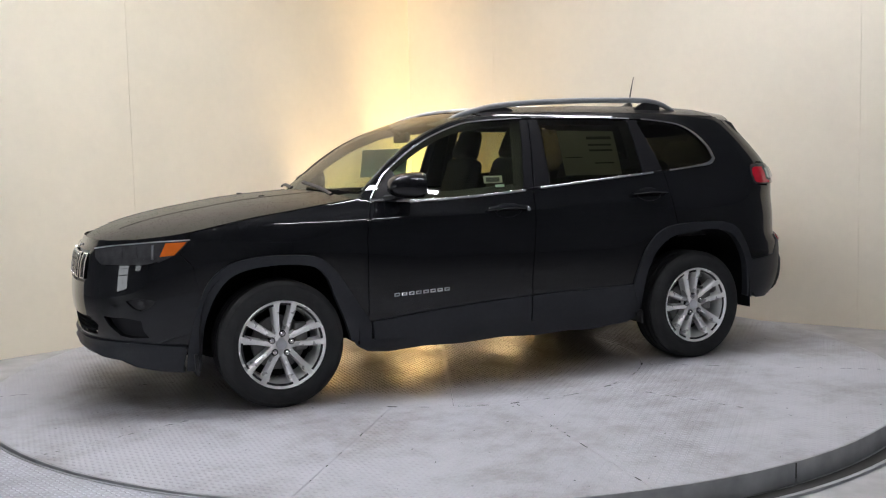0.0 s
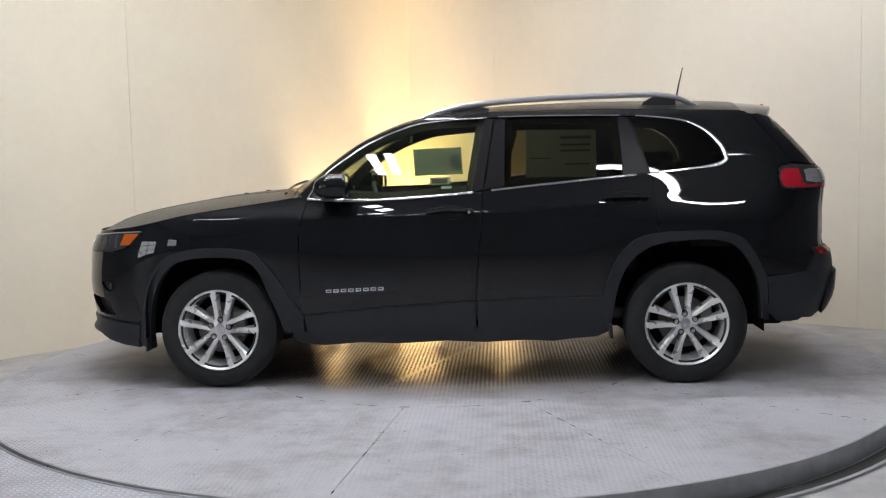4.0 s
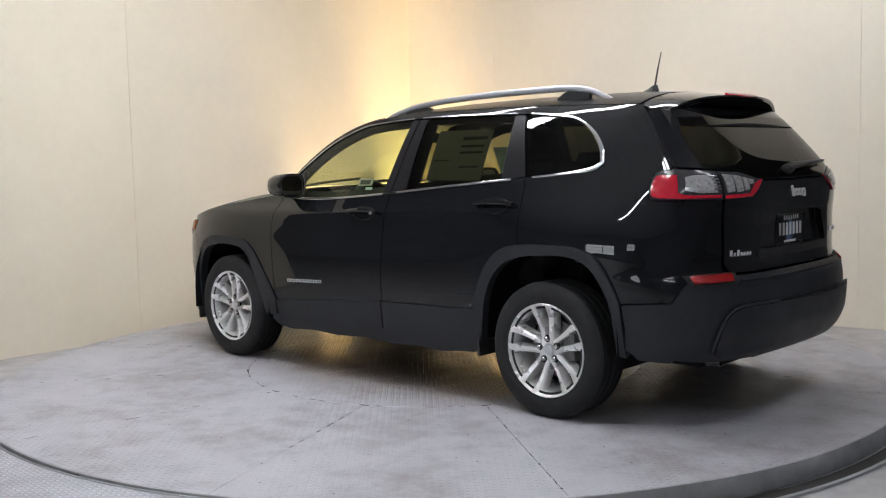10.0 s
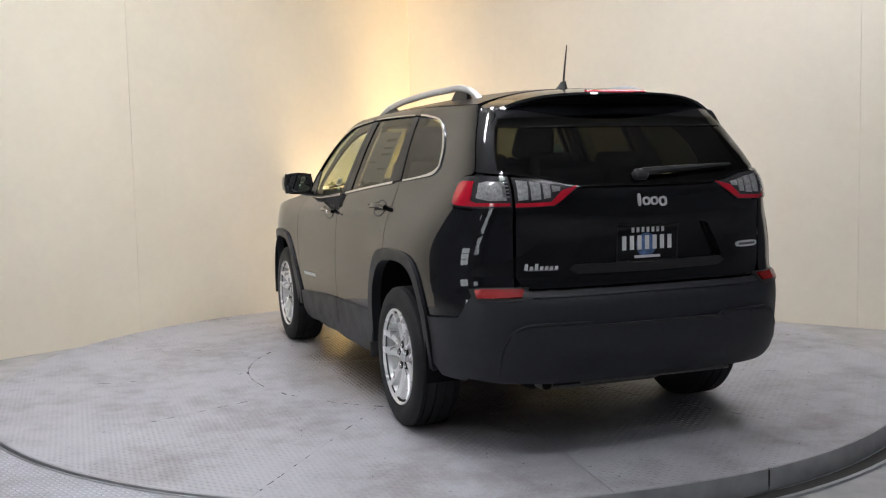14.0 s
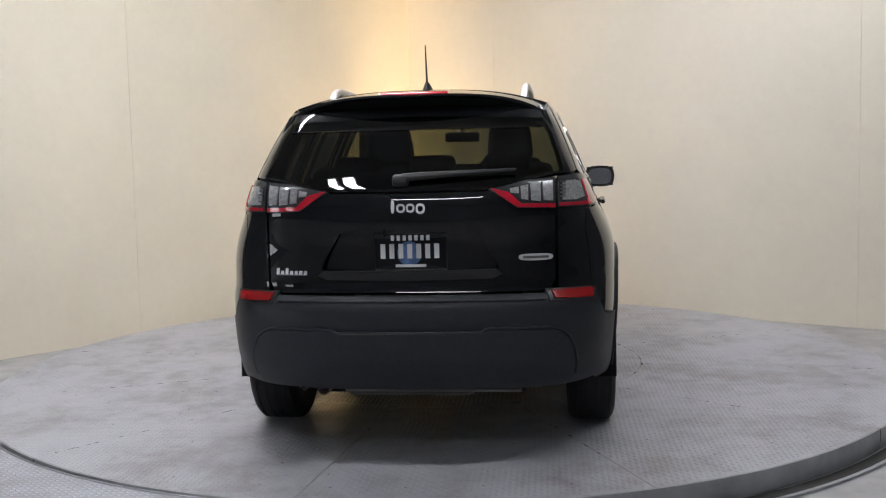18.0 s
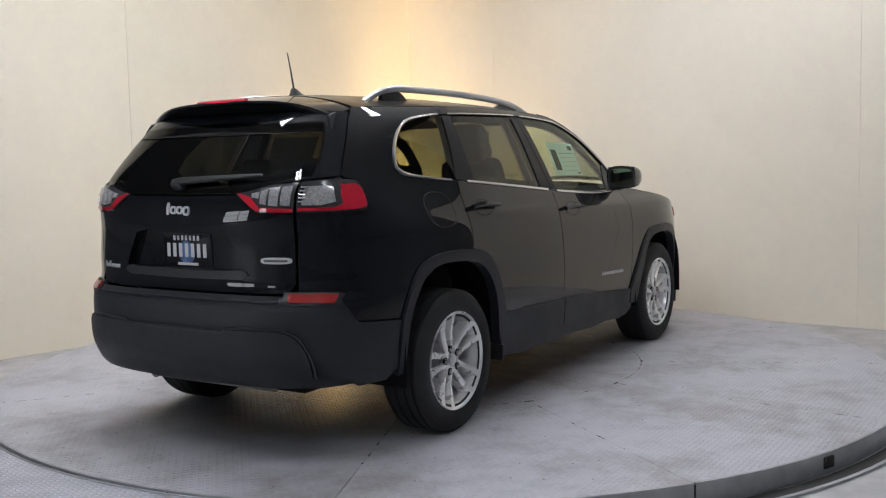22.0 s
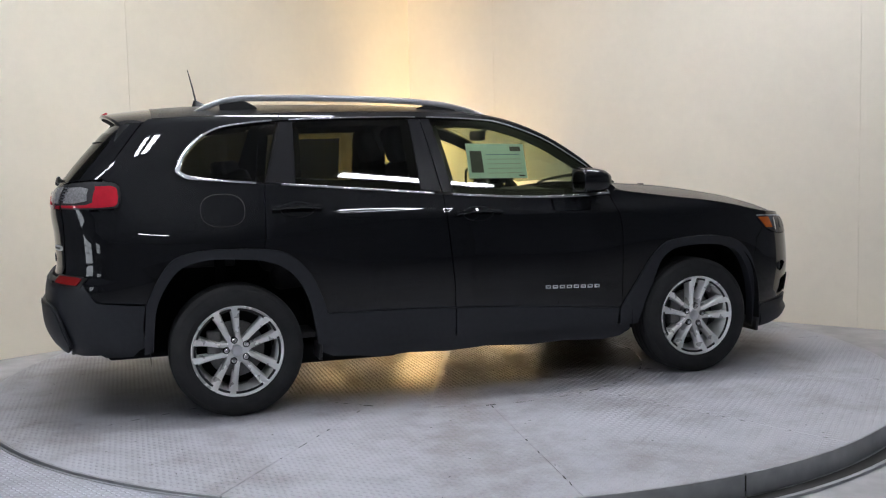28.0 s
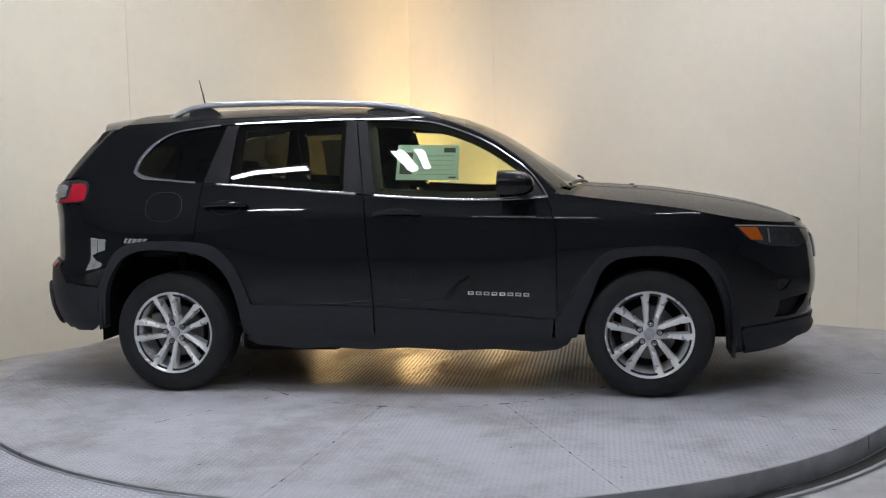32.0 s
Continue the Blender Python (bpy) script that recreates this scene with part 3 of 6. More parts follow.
    bm.transform(pose(0, 0, 0, 0, 0, 249.6))
    part("bracket", bm, SEAMM, turntable, "dark steel bracket on the rim")


build_turntable()


# ---------------------------------------------------------------- the car: surfaces
# car space: x forwards from the middle of the wheelbase, y to the car's left, z up from the deck
HALF_LINE = curve1d([(0.15, 0.80), (0.22, 0.84), (0.33, 0.862), (0.44, 0.873), (0.50, 0.878), (0.58, 0.884), (0.66, 0.888), (0.74, 0.889), (0.80, 0.888),
                     (0.88, 0.885), (0.94, 0.880), (1.00, 0.870), (1.04, 0.858), (1.08, 0.844), (1.12, 0.8295), (1.20, 0.799), (1.30, 0.758), (1.40, 0.714),
                     (1.48, 0.674), (1.54, 0.640), (1.58, 0.605), (1.62, 0.54), (1.66, 0.44)])


def HALF(z):
    """The side profile with its curvature evened out."""
    z = np.asarray(z, float)
    return sum(w * HALF_LINE(z + d) for d, w in ((-0.03, 0.06), (-0.02, 0.12), (-0.01, 0.20), (0.0, 0.24), (0.01, 0.20), (0.02, 0.12), (0.03, 0.06)))


XF = curve1d([(0.15, 2.20), (0.22, 2.28), (0.27, 2.325), (0.31, 2.33), (0.345, 2.305), (0.45, 2.325), (0.60, 2.34), (0.72, 2.33),
              (0.80, 2.318), (0.86, 2.295), (0.90, 2.272), (1.0, 2.24), (1.7, 2.24)])
XR = curve1d([(0.15, -2.02), (0.26, -2.12), (0.33, -2.19), (0.40, -2.262), (0.50, -2.303), (0.62, -2.310), (0.70, -2.302), (0.735, -2.282),
              (0.755, -2.258), (0.80, -2.248), (0.95, -2.252), (1.06, -2.264), (1.12, -2.258), (1.17, -2.243), (1.20, -2.226), (1.24, -2.195), (1.30, -2.148),
              (1.40, -2.062), (1.50, -1.968), (1.56, -1.905), (1.66, -1.82)])
X0F, X0R, NF = 1.25, -1.45, 2.8


def bulge(x, z):
    """Fuller wings over the wheels, and a shoulder crease along the doors."""
    f = 0.018 * np.exp(-((x - 1.36) / 0.40) ** 2) * np.exp(-((z - 0.84) / 0.13) ** 2)
    r = 0.014 * np.exp(-((x + 1.34) / 0.36) ** 2) * np.exp(-((z - 0.88) / 0.13) ** 2)
    door = 1 / (1 + np.exp(-(x + 0.95) / 0.10)) / (1 + np.exp((x - 0.95) / 0.10))
    crease = 0.0045 * np.exp(-((z - (1.005 - 0.03 * x)) / 0.022) ** 2) * door
    return f + r + crease


def NR(z):
    """How square the tail is in plan, by height."""
    return 3.6 + 1.8 * ease((np.asarray(z, float) - 1.0) / 0.30)


def ease(t):
    t = np.clip(t, 0, 1)
    return t * t * (3 - 2 * t)


def half(x, z):
    """Half width without the rounded ends: the cabin narrows towards the windscreen and the tail."""
    x, z = np.asarray(x, float), np.asarray(z, float)
    tail = 0.055 * ease((z - 0.85) / 0.45) * ease((-0.85 - x) / 0.95)
    nose = 0.036 * ease((z - 0.98) / 0.10) * ease((x - 0.1) / 0.8)
    return (HALF(z) + bulge(x, z)) * (1 - tail - nose)


def S(x, z):
    """Half width of the body at x and z."""
    x, z = np.asarray(x, float), np.asarray(z, float)
    uf = np.clip((x - X0F) / (XF(z) - X0F), 0, 1)
    ur = np.clip((X0R - x) / (X0R - XR(z)), 0, 1)
    k = np.where(x > 0, np.power(np.maximum(1 - uf ** NF, 0), 1 / NF), np.power(np.maximum(1 - ur ** NR(z), 0), 1 / NR(z)))
    return half(x, z) * k


def knee(z, end):
    """Where the plan outline turns past 45 degrees at a height: (distance x, half width y)."""
    if end > 0:
        a, n, x0 = XF(z) - X0F, NF, X0F
    else:
        a, n, x0 = X0R - XR(z), NR(z), -X0R
    w = half(3.0 * end, z)
    u = (1 + (w / a) ** (n / (n - 1))) ** (-1 / n)
    v = u * (w / a) ** (1 / (n - 1))
    return x0 + a * u, w * v


def side_map(sg, off=0.0):
    def f(p):
        x, z = p[:, 0], p[:, 1]
        return np.stack([x, sg * (S(x, z) + off), z], 1)
    return f


def end_map(end):
    """Wraps round the front (+1) or the rear (-1): q is the way from the centre line, to the car's left."""
    def f(p):
        q, z = p[:, 0], p[:, 1]
        kx, ky = knee(z, end)
        aq, sg = np.abs(q), np.where(q < 0, -1.0, 1.0)
        if end > 0:
            a, n, x0 = XF(z) - X0F, NF, X0F
        else:
            a, n, x0 = X0R - XR(z), NR(z), -X0R
        w = half(3.0 * end, z)
        yv = np.minimum(aq, ky)
        x_in = x0 + a * np.power(np.maximum(1 - (yv / w) ** n, 0), 1 / n)
        x_out = kx - (aq - ky)
        y_out = S(end * x_out, z)
        out = aq > ky
        return np.stack([end * np.where(out, x_out, x_in), sg * np.where(out, y_out, aq), z], 1)
    return f


def qx(x, z, end):
    """The wrap coordinate of a side point at x."""
    kx, ky = knee(z, end)
    return float(ky + kx - abs(x))


ROOF_C = curve1d([(-2.10, 1.585), (-1.9, 1.615), (-1.7, 1.632), (-1.44, 1.645), (-0.9, 1.650), (-0.4, 1.642), (-0.1, 1.624), (0.12, 1.598), (0.30, 1.550),
                  (0.476, 1.472), (0.756, 1.296), (1.0, 1.140), (1.1, 1.075)])
ROOF_E = curve1d([(-2.10, 1.53), (-1.9, 1.548), (-1.6, 1.562), (-1.3, 1.572), (-1.0, 1.580), (-0.67, 1.583), (-0.245, 1.578), (0.0, 1.566), (0.11, 1.553), (0.24, 1.524),
                  (0.457, 1.436), (0.67, 1.297), (0.77, 1.207), (0.87, 1.118), (0.96, 1.04)])
HOOD_C = curve1d([(0.80, 1.15), (0.92, 1.146), (1.21, 1.130), (1.43, 1.110), (1.60, 1.085), (1.89, 1.036), (2.08, 0.988), (2.17, 0.956), (2.245, 0.915), (2.285, 0.880), (2.32, 0.83)])
HOOD_E = curve1d([(0.80, 1.125), (0.90, 1.105), (1.2, 1.062), (1.5, 1.022), (1.8, 0.962), (2.0, 0.926), (2.12, 0.900), (2.3, 0.852)])


def top_map(cen, edge, power=2.6, off=0.0):
    def f(p):
        x, y = p[:, 0], p[:, 1]
        ze, zc = edge(x), cen(x)
        ye = np.maximum(S(x, ze), 0.05)
        k = np.minimum(np.abs(y) / ye, 1.15)
        return np.stack([x, y, zc - (zc - ze) * k ** power + off], 1)
    return f


ROOF = top_map(ROOF_C, ROOF_E, 2.8)
HOOD = top_map(HOOD_C, HOOD_E, 2.6)


def densify(poly, step):
    out = []
    n = len(poly)
    for i in range(n):
        a, b = np.array(poly[i], float), np.array(poly[(i + 1) % n], float)
        k = max(1, int(math.ceil(np.linalg.norm(b - a) / step)))
        out += [a + (b - a) * j / k for j in range(k)]
    return out


def in_poly(p, poly):
    x, y = p[:, 0], p[:, 1]
    c = np.zeros(len(p), bool)
    P = np.array(poly)
    Q = np.roll(P, -1, 0)
    for (x1, y1), (x2, y2) in zip(P, Q):
        if y1 != y2:
            hit = ((y1 > y) != (y2 > y)) & (x < (x2 - x1) * (y - y1) / (y2 - y1) + x1)
            c ^= hit
    return c


def panel(name, poly, fmap, mat, parent, label="", step=0.03, thick=0.014, off=0.0, holes=()):
    """A curved sheet: the outline is drawn in the flat coordinates of a surface, filled with a grid and laid on it, with a turned-in edge."""
    from mathutils.geometry import delaunay_2d_cdt
    loops = [densify(poly, step)] + [densify(h, step) for h in holes]
    pts, edges, base = [], [], 0
    for lp in loops:
        n = len(lp)
        pts += lp
        edges += [(base + i, base + (i + 1) % n) for i in range(n)]
        base += n
    B = np.array(pts)
    lo, hi = B.min(0), B.max(0)
    gx, gy = np.meshgrid(np.arange(lo[0] + step * 0.5, hi[0], step), np.arange(lo[1] + step * 0.5, hi[1], step))
    G = np.stack([gx.ravel(), gy.ravel()], 1)
    ok = in_poly(G, loops[0])
    for lp in loops[1:]:
        ok &= ~in_poly(G, lp)
    G = G[ok]
    if len(G):
        keep = np.ones(len(G), bool)
        for b in B:
            keep &= ((G - b) ** 2).sum(1) > (0.4 * step) ** 2
        G = G[keep]
    allp = np.concatenate([B, G]) if len(G) else B
    vo, _, fo, _, _, _ = delaunay_2d_cdt([Vector(map(float, p)) for p in allp], edges, [], 0, 1e-6)
    V = np.array([(v[0], v[1]) for v in vo])
    F = np.array([f for f in fo if len(f) == 3])
    cen = V[F].mean(1)
    ok = in_poly(cen, loops[0])
    for lp in loops[1:]:
        ok &= ~in_poly(cen, lp)
    F = F[ok]

    def place(p2):
        p2 = np.asarray(p2, float)
        e = 2e-3
        P = fmap(p2)
        du = fmap(p2 + [e, 0]) - fmap(p2 - [e, 0])
        dv = fmap(p2 + [0, e]) - fmap(p2 - [0, e])
        N = np.cross(du, dv)
        N /= np.maximum(np.linalg.norm(N, axis=1, keepdims=True), 1e-12)
        sg = np.where((N * (P - np.array([0, 0, 0.75])) * np.array([0.35, 1, 1.0])).sum(1) < 0, -1.0, 1.0)
        if sg.sum() < 0:
            N = -N
        return P + N * off, N

    P, N = place(V)
    a, b, c = P[F[:, 0]], P[F[:, 1]], P[F[:, 2]]
    fn = np.cross(b - a, c - a)
    flip = (fn * N[F[:, 0]]).sum(1) < 0
    F[flip] = F[flip][:, ::-1]
    verts, norms, faces = list(P), list(N), [tuple(f) for f in F]
    if thick:
        for li, lp in enumerate(loops):
            LP, LN = place(np.array(lp))
            n = len(LP)
            T = np.roll(LP, -1, 0) - np.roll(LP, 1, 0)
            E = np.cross(T, LN)
            E /= np.maximum(np.linalg.norm(E, axis=1, keepdims=True), 1e-12)
            ctr = LP.mean(0)
            if ((LP - ctr) * E).sum() < 0:
                E = -E
            if li:
                E = -E
            i0 = len(verts)
            verts += list(LP) + list(LP - LN * thick)
            norms += list(E) + list(E)
            for i in range(n):
                j = (i + 1) % n
                q = (i0 + i, i0 + j, i0 + n + j, i0 + n + i)
                nn = np.cross(verts[q[1]] - verts[q[0]], verts[q[2]] - verts[q[0]])
                faces.append(q if nn @ E[i] > 0 else q[::-1])
    return link(name, verts, faces, mat, parent, label, normals=norms)


def on_side(pts, sg, off=0.0):
    f = side_map(sg, off)
    return [Vector(v) for v in f(np.array(pts, float))]


def strip(name, pts, fmap, w, h, mat, parent, label="", off=0.002, closed=False, power=4.0):
    """A moulding that follows a line on a body surface."""
    p2 = np.array(pts, float)
    e = 2e-3
    P = fmap(p2)
    N = np.cross(fmap(p2 + [e, 0]) - fmap(p2 - [e, 0]), fmap(p2 + [0, e]) - fmap(p2 - [0, e]))
    N /= np.linalg.norm(N, axis=1, keepdims=True)
    d = (N * (P - np.array([0, 0, 0.75])) * np.array([0.35, 1, 1.0])).sum()
    if d < 0:
        N = -N
    bm = sweep([Vector(p) for p in P + N * off], w, h, [Vector(n) for n in N], closed, 8, power)
    return part(name, bm, mat, parent, label)


# ---------------------------------------------------------------- the car: outlines
car = new("suv")
tagged(car, "glossy black compact SUV with silver roof rails and chrome window trim", "car")

ARCH_F_OUT = [(0.85, 0.42), (0.948, 0.57), (1.041, 0.71), (1.125, 0.79), (1.21, 0.815), (1.36, 0.826), (1.51, 0.818), (1.64, 0.78), (1.735, 0.69), (1.785, 0.561), (1.82, 0.43), (1.832, 0.374)]
ARCH_F_IN = [(0.965, 0.33), (1.00, 0.44), (1.054, 0.57), (1.10, 0.685), (1.165, 0.748), (1.25, 0.770), (1.367, 0.776), (1.50, 0.765), (1.615, 0.725), (1.695, 0.630), (1.746, 0.502), (1.768, 0.374)]
ARCH_R_OUT = [(-1.797, 0.612), (-1.737, 0.735), (-1.665, 0.828), (-1.57, 0.866), (-1.44, 0.877), (-1.21, 0.870), (-1.073, 0.836), (-0.972, 0.740), (-0.91, 0.612), (-0.875, 0.505)]
ARCH_R_IN = [(-1.772, 0.37), (-1.765, 0.46), (-1.743, 0.605), (-1.683, 0.724), (-1.61, 0.795), (-1.50, 0.826), (-1.333, 0.824), (-1.161, 0.797), (-1.044, 0.718), (-0.975, 0.592), (-0.942, 0.441), (-0.925, 0.33)]
af_out, af_in = smooth_path(ARCH_F_OUT, 5), smooth_path(ARCH_F_IN, 5)
ar_out, ar_in = smooth_path(ARCH_R_OUT, 5), smooth_path(ARCH_R_IN, 5)

DLO_TOP = [(-1.608, 1.275), (-1.580, 1.352), (-1.505, 1.436), (-1.395, 1.497), (-1.25, 1.522), (-1.06, 1.538), (-0.70, 1.547), (-0.30, 1.548), (0.06, 1.530), (0.23, 1.500),
           (0.46, 1.408), (0.685, 1.258), (0.77, 1.164), (0.815, 1.094)]
DLO_LOW = [(0.815, 1.094), (0.60, 1.084), (0.35, 1.085), (0.05, 1.101), (-0.20, 1.120), (-0.60, 1.156), (-1.16, 1.203), (-1.37, 1.221), (-1.55, 1.243), (-1.608, 1.275)]
dlo_top, dlo_low = smooth_path(DLO_TOP, 6), smooth_path(DLO_LOW, 6)
top_at = curve1d([p for p in DLO_TOP if -1.6 < p[0]])
low_at = curve1d(sorted(p for p in DLO_LOW if p[0] > -1.57))


def run(f, a, b, n=8):
    return [(x, float(f(x))) for x in np.linspace(a, b, n)]


def clip_path(path, a, b):
    lo, hi = min(a, b), max(a, b)
    return [p for p in path if lo <= p[0] <= hi]


def inset(poly, d):
    """Pull a closed outline in by d, to leave the joint between panels."""
    P = np.array(densify(poly, 0.04))
    T = np.roll(P, -1, 0) - np.roll(P, 1, 0)
    N = np.stack([-T[:, 1], T[:, 0]], 1)
    N /= np.maximum(np.linalg.norm(N, axis=1, keepdims=True), 1e-9)
    area = (P[:, 0] * np.roll(P[:, 1], -1) - np.roll(P[:, 0], -1) * P[:, 1]).sum()
    return [tuple(p) for p in P + N * (d if area > 0 else -d)]


GAP = 0.0025
CLAD_TOP = curve1d([(-0.92, 0.510), (-0.5, 0.505), (-0.16, 0.495), (0.27, 0.473), (0.60, 0.447), (0.90, 0.420)])
B_SEAM = [(-0.160, 0.49), (-0.166, 0.64), (-0.194, 0.94), (-0.200, 1.045), (-0.206, 1.120)]
C_SEAM = [(-1.20, 0.871), (-1.188, 0.95), (-1.178, 1.15), (-1.168, 1.204)]
A_SEAM = [(0.862, 0.42), (0.862, 0.88), (0.852, 0.955), (0.815, 1.088)]
SILL = 0.335


def side_panels(sg):
    m = side_map(sg)
    # front wing
    wing = A_SEAM + run(HOOD_E, 0.86, 1.80, 10) + [(1.81, 0.935), (1.86, 0.857), (1.83, 0.822), (1.80, 0.792), (1.79, 0.72), (1.775, 0.66), (1.772, 0.62)]
    wing += [p for p in reversed(af_out) if 0.872 < p[0] < 1.775]
    panel("front_wing", inset(wing, GAP), m, PAINT, car)
    # front door
    door = [p for p in reversed(A_SEAM) if p[1] > 0.45] + run(CLAD_TOP, 0.862, -0.160, 8) + B_SEAM[1:] + run(low_at, -0.206, 0.80, 12)
    fd = panel("front_door", inset(door, GAP), m, PAINT, car)
    clad = run(CLAD_TOP, 0.845, -0.158, 8) + [(-0.156, SILL)] + [(0.30, SILL - 0.012), (0.83, SILL - 0.02)]
    panel("door_cladding", inset(clad, 0.0012), m, CLAD, fd, "grey-black plastic lower cladding", off=0.010, thick=0.02)
    # rear door
    rd_arch = [p for p in ar_out if -1.20 < p[0] < -0.88]
    door = B_SEAM[::-1] + run(CLAD_TOP, -0.16, -0.88, 6) + list(reversed(rd_arch)) + C_SEAM + run(low_at, -1.16, -0.215, 10)
    rd = panel("rear_door", inset(door, GAP), m, PAINT, car)
    clad = run(CLAD_TOP, -0.164, -0.89, 6) + [(-0.925, SILL), (-0.164, SILL)]
    panel("door_cladding", inset(clad, 0.0012), m, CLAD, rd, "grey-black plastic lower cladding", off=0.010, thick=0.02)
    # sill below the doors
    sill = [(0.94, 0.322), (0.30, SILL - 0.014), (-0.16, SILL - 0.002), (-0.93, SILL - 0.002), (-0.915, 0.302), (-0.85, 0.272), (-0.72, 0.262), (-0.60, 0.247), (-0.42, 0.256), (-0.20, 0.245), (0.02, 0.258), (0.30, 0.243), (0.52, 0.253), (0.74, 0.238), (0.86, 0.252), (0.92, 0.285)]
    panel("sill", sill, m, CLAD, car, "grey-black plastic sill", off=-0.008, thick=0.05)
    # quarter panel, up to the roof and back to the lamp and the tailgate
    quarter = [p for p in C_SEAM] + [(-1.37, 1.221), (-1.55, 1.243), (-1.608, 1.275), (-1.580, 1.352), (-1.505, 1.436), (-1.395, 1.497), (-1.25, 1.522), (-1.06, 1.538)]
    quarter += run(ROOF_E, -1.06, -1.74, 8) + [(-1.80, 1.50), (-1.86, 1.42), (-1.93, 1.33), (-1.985, 1.255), (-1.97, 1.238), (-1.925, 1.231), (-1.899, 1.212), (-1.892, 1.165), (-1.899, 1.112), (-1.925, 1.097), (-2.02, 1.090), (-2.06, 1.088)]
    quarter += [(-2.085, 1.0), (-2.085, 0.85), (-2.08, 0.765), (-2.105, 0.755), (-2.075, 0.69), (-2.035, 0.632), (-1.805, 0.616)]
    quarter += [p for p in ar_out if -1.80 < p[0] < -1.20]
    panel("quarter_panel", inset(quarter, GAP), m, PAINT, car, step=0.028)
    # arch flares
    for nm, o, i in (("front", af_out, af_in), ("rear", ar_out, ar_in)):
        if nm == "front":
            poly = o + [(1.842, 0.30), (1.842, 0.245), (1.775, 0.240)] + list(reversed(i)) + [(0.93, 0.325), (0.85, 0.33)]
        else:
            poly = o + [(-0.90, 0.42), (-0.905, 0.33)] + list(reversed(i)) + [(-1.815, 0.36), (-1.808, 0.46)]
        panel("arch_flare", poly, m, CLAD, car, "grey-black plastic wheel arch flare", off=0.014, thick=0.05, step=0.025)
    # pillars and roof side rail
    bp = [(-0.342, 1.536), (-0.328, 1.146), (-0.213, 1.132), (-0.281, 1.540)]
    panel("door_pillar", inset(bp, 0.001), m, GLOSSBLACK, rd, "satin black window pillar", off=-0.001, thick=0.012)
    bp = [(-0.275, 1.540), (-0.207, 1.132), (-0.145, 1.122), (-0.222, 1.536)]
    panel("door_pillar", inset(bp, 0.001), m, GLOSSBLACK, fd, "satin black window pillar", off=-0.001, thick=0.012)
    bp = [(-0.995, 1.534), (-1.012, 1.198), (-1.166, 1.212), (-1.062, 1.530)]
    panel("door_pillar", inset(bp, 0.001), m, GLOSSBLACK, rd, "satin black window pillar", off=-0.001, thick=0.012)
    cant = clip_path(dlo_top, -1.06, 0.815) + [(0.845, 1.098)] + [(x, z) for x, z in run(ROOF_E, 0.862, -1.06, 40)]
    panel("roof_side", inset(cant, 0.001), m, PAINT, car, step=0.02)
    # glass
    g1 = [(-0.218, 1.530), (-0.148, 1.126)] + run(low_at, -0.14, 0.78, 14) + [(0.80, 1.105)] + [p for p in reversed(dlo_top) if -0.21 < p[0] < 0.79]
    w1 = panel("window", inset(g1, 0.004), m, GLASS_F, fd, "green-tinted front side window", off=-0.006, thick=0.0, step=0.04)
    g2 = [(-0.338, 1.536), (-0.326, 1.140)] + run(low_at, -0.34, -1.01, 8) + [(-1.012, 1.19), (-0.996, 1.53)] + [p for p in dlo_top if -0.99 < p[0] < -0.345]
    w2 = panel("window", inset(g2, 0.004), m, GLASS_R, rd, "dark privacy glass side window", off=-0.006, thick=0.0, step=0.04)
    g3 = [(-1.075, 1.528), (-1.170, 1.212), (-1.37, 1.228), (-1.54, 1.250), (-1.590, 1.280), (-1.565, 1.350), (-1.495, 1.430), (-1.39, 1.488), (-1.25, 1.515)]
    w3 = panel("quarter_window", g3, m, GLASS_Q, car, "dark privacy glass quarter window", off=-0.005, thick=0.0, step=0.04)
    # chrome trim along the windows
    strip("belt_trim", [p for p in dlo_low if p[0] > -0.20], m, 0.013, 0.008, CHROME, fd, "bright chrome belt strip", off=0.003)
    strip("belt_trim", [p for p in dlo_low if -1.16 < p[0] < -0.212], m, 0.013, 0.008, CHROME, rd, "bright chrome belt strip", off=0.003)
    strip("roof_trim", [p for p in dlo_top if p[0] > -0.268], m, 0.009, 0.007, CHROME, fd, "bright chrome window strip", off=0.003)
    strip("roof_trim", [p for p in dlo_top if -1.055 < p[0] < -0.282], m, 0.009, 0.007, CHROME, rd, "bright chrome window strip", off=0.003)
    rear = [p for p in dlo_low if p[0] < -1.17] + [p for p in dlo_top if p[0] < -1.065][1:]
    wd = [0.011 + 0.012 * math.exp(-((p[0] + 1.59) / 0.10) ** 2) for p in rear]
    strip("quarter_trim", rear, m, wd, 0.008, CHROME, w3, "bright chrome quarter window surround", off=0.003)
    # handles: cup, grip and lock
    for dr, x0, x1, z in ((fd, -0.148, 0.118, 1.008), (rd, -1.145, -0.885, 1.066)):
        xc = (x0 + x1) / 2
        cup = [(xc + 0.088 * math.cos(a), z - 0.002 + 0.040 * math.sin(a)) for a in np.linspace(0, 2 * math.pi, 20, endpoint=False)]
        panel("handle_cup", cup, m, PAINT, dr, "dark recessed handle cup", off=0.0012, thick=0.003, step=0.02)
        strip("handle_cup_edge", cup, m, 0.004, 0.003, GLOSSBLACK, dr, off=0.001, closed=True)
        xs = np.linspace(x0, x1, 14)
        pts = [(x, z + 0.008 * math.cos((x - xc) / (x1 - x0) * math.pi)) for x in xs]
        hs = [0.020 + 0.018 * math.sin(math.pi * k / 13) for k in range(14)]
        strip("door_handle", pts, m, [0.030 - 0.008 * abs(2 * k / 13 - 1) for k in range(14)], hs, PAINT, dr, "glossy black door handle", off=0.020, power=3)
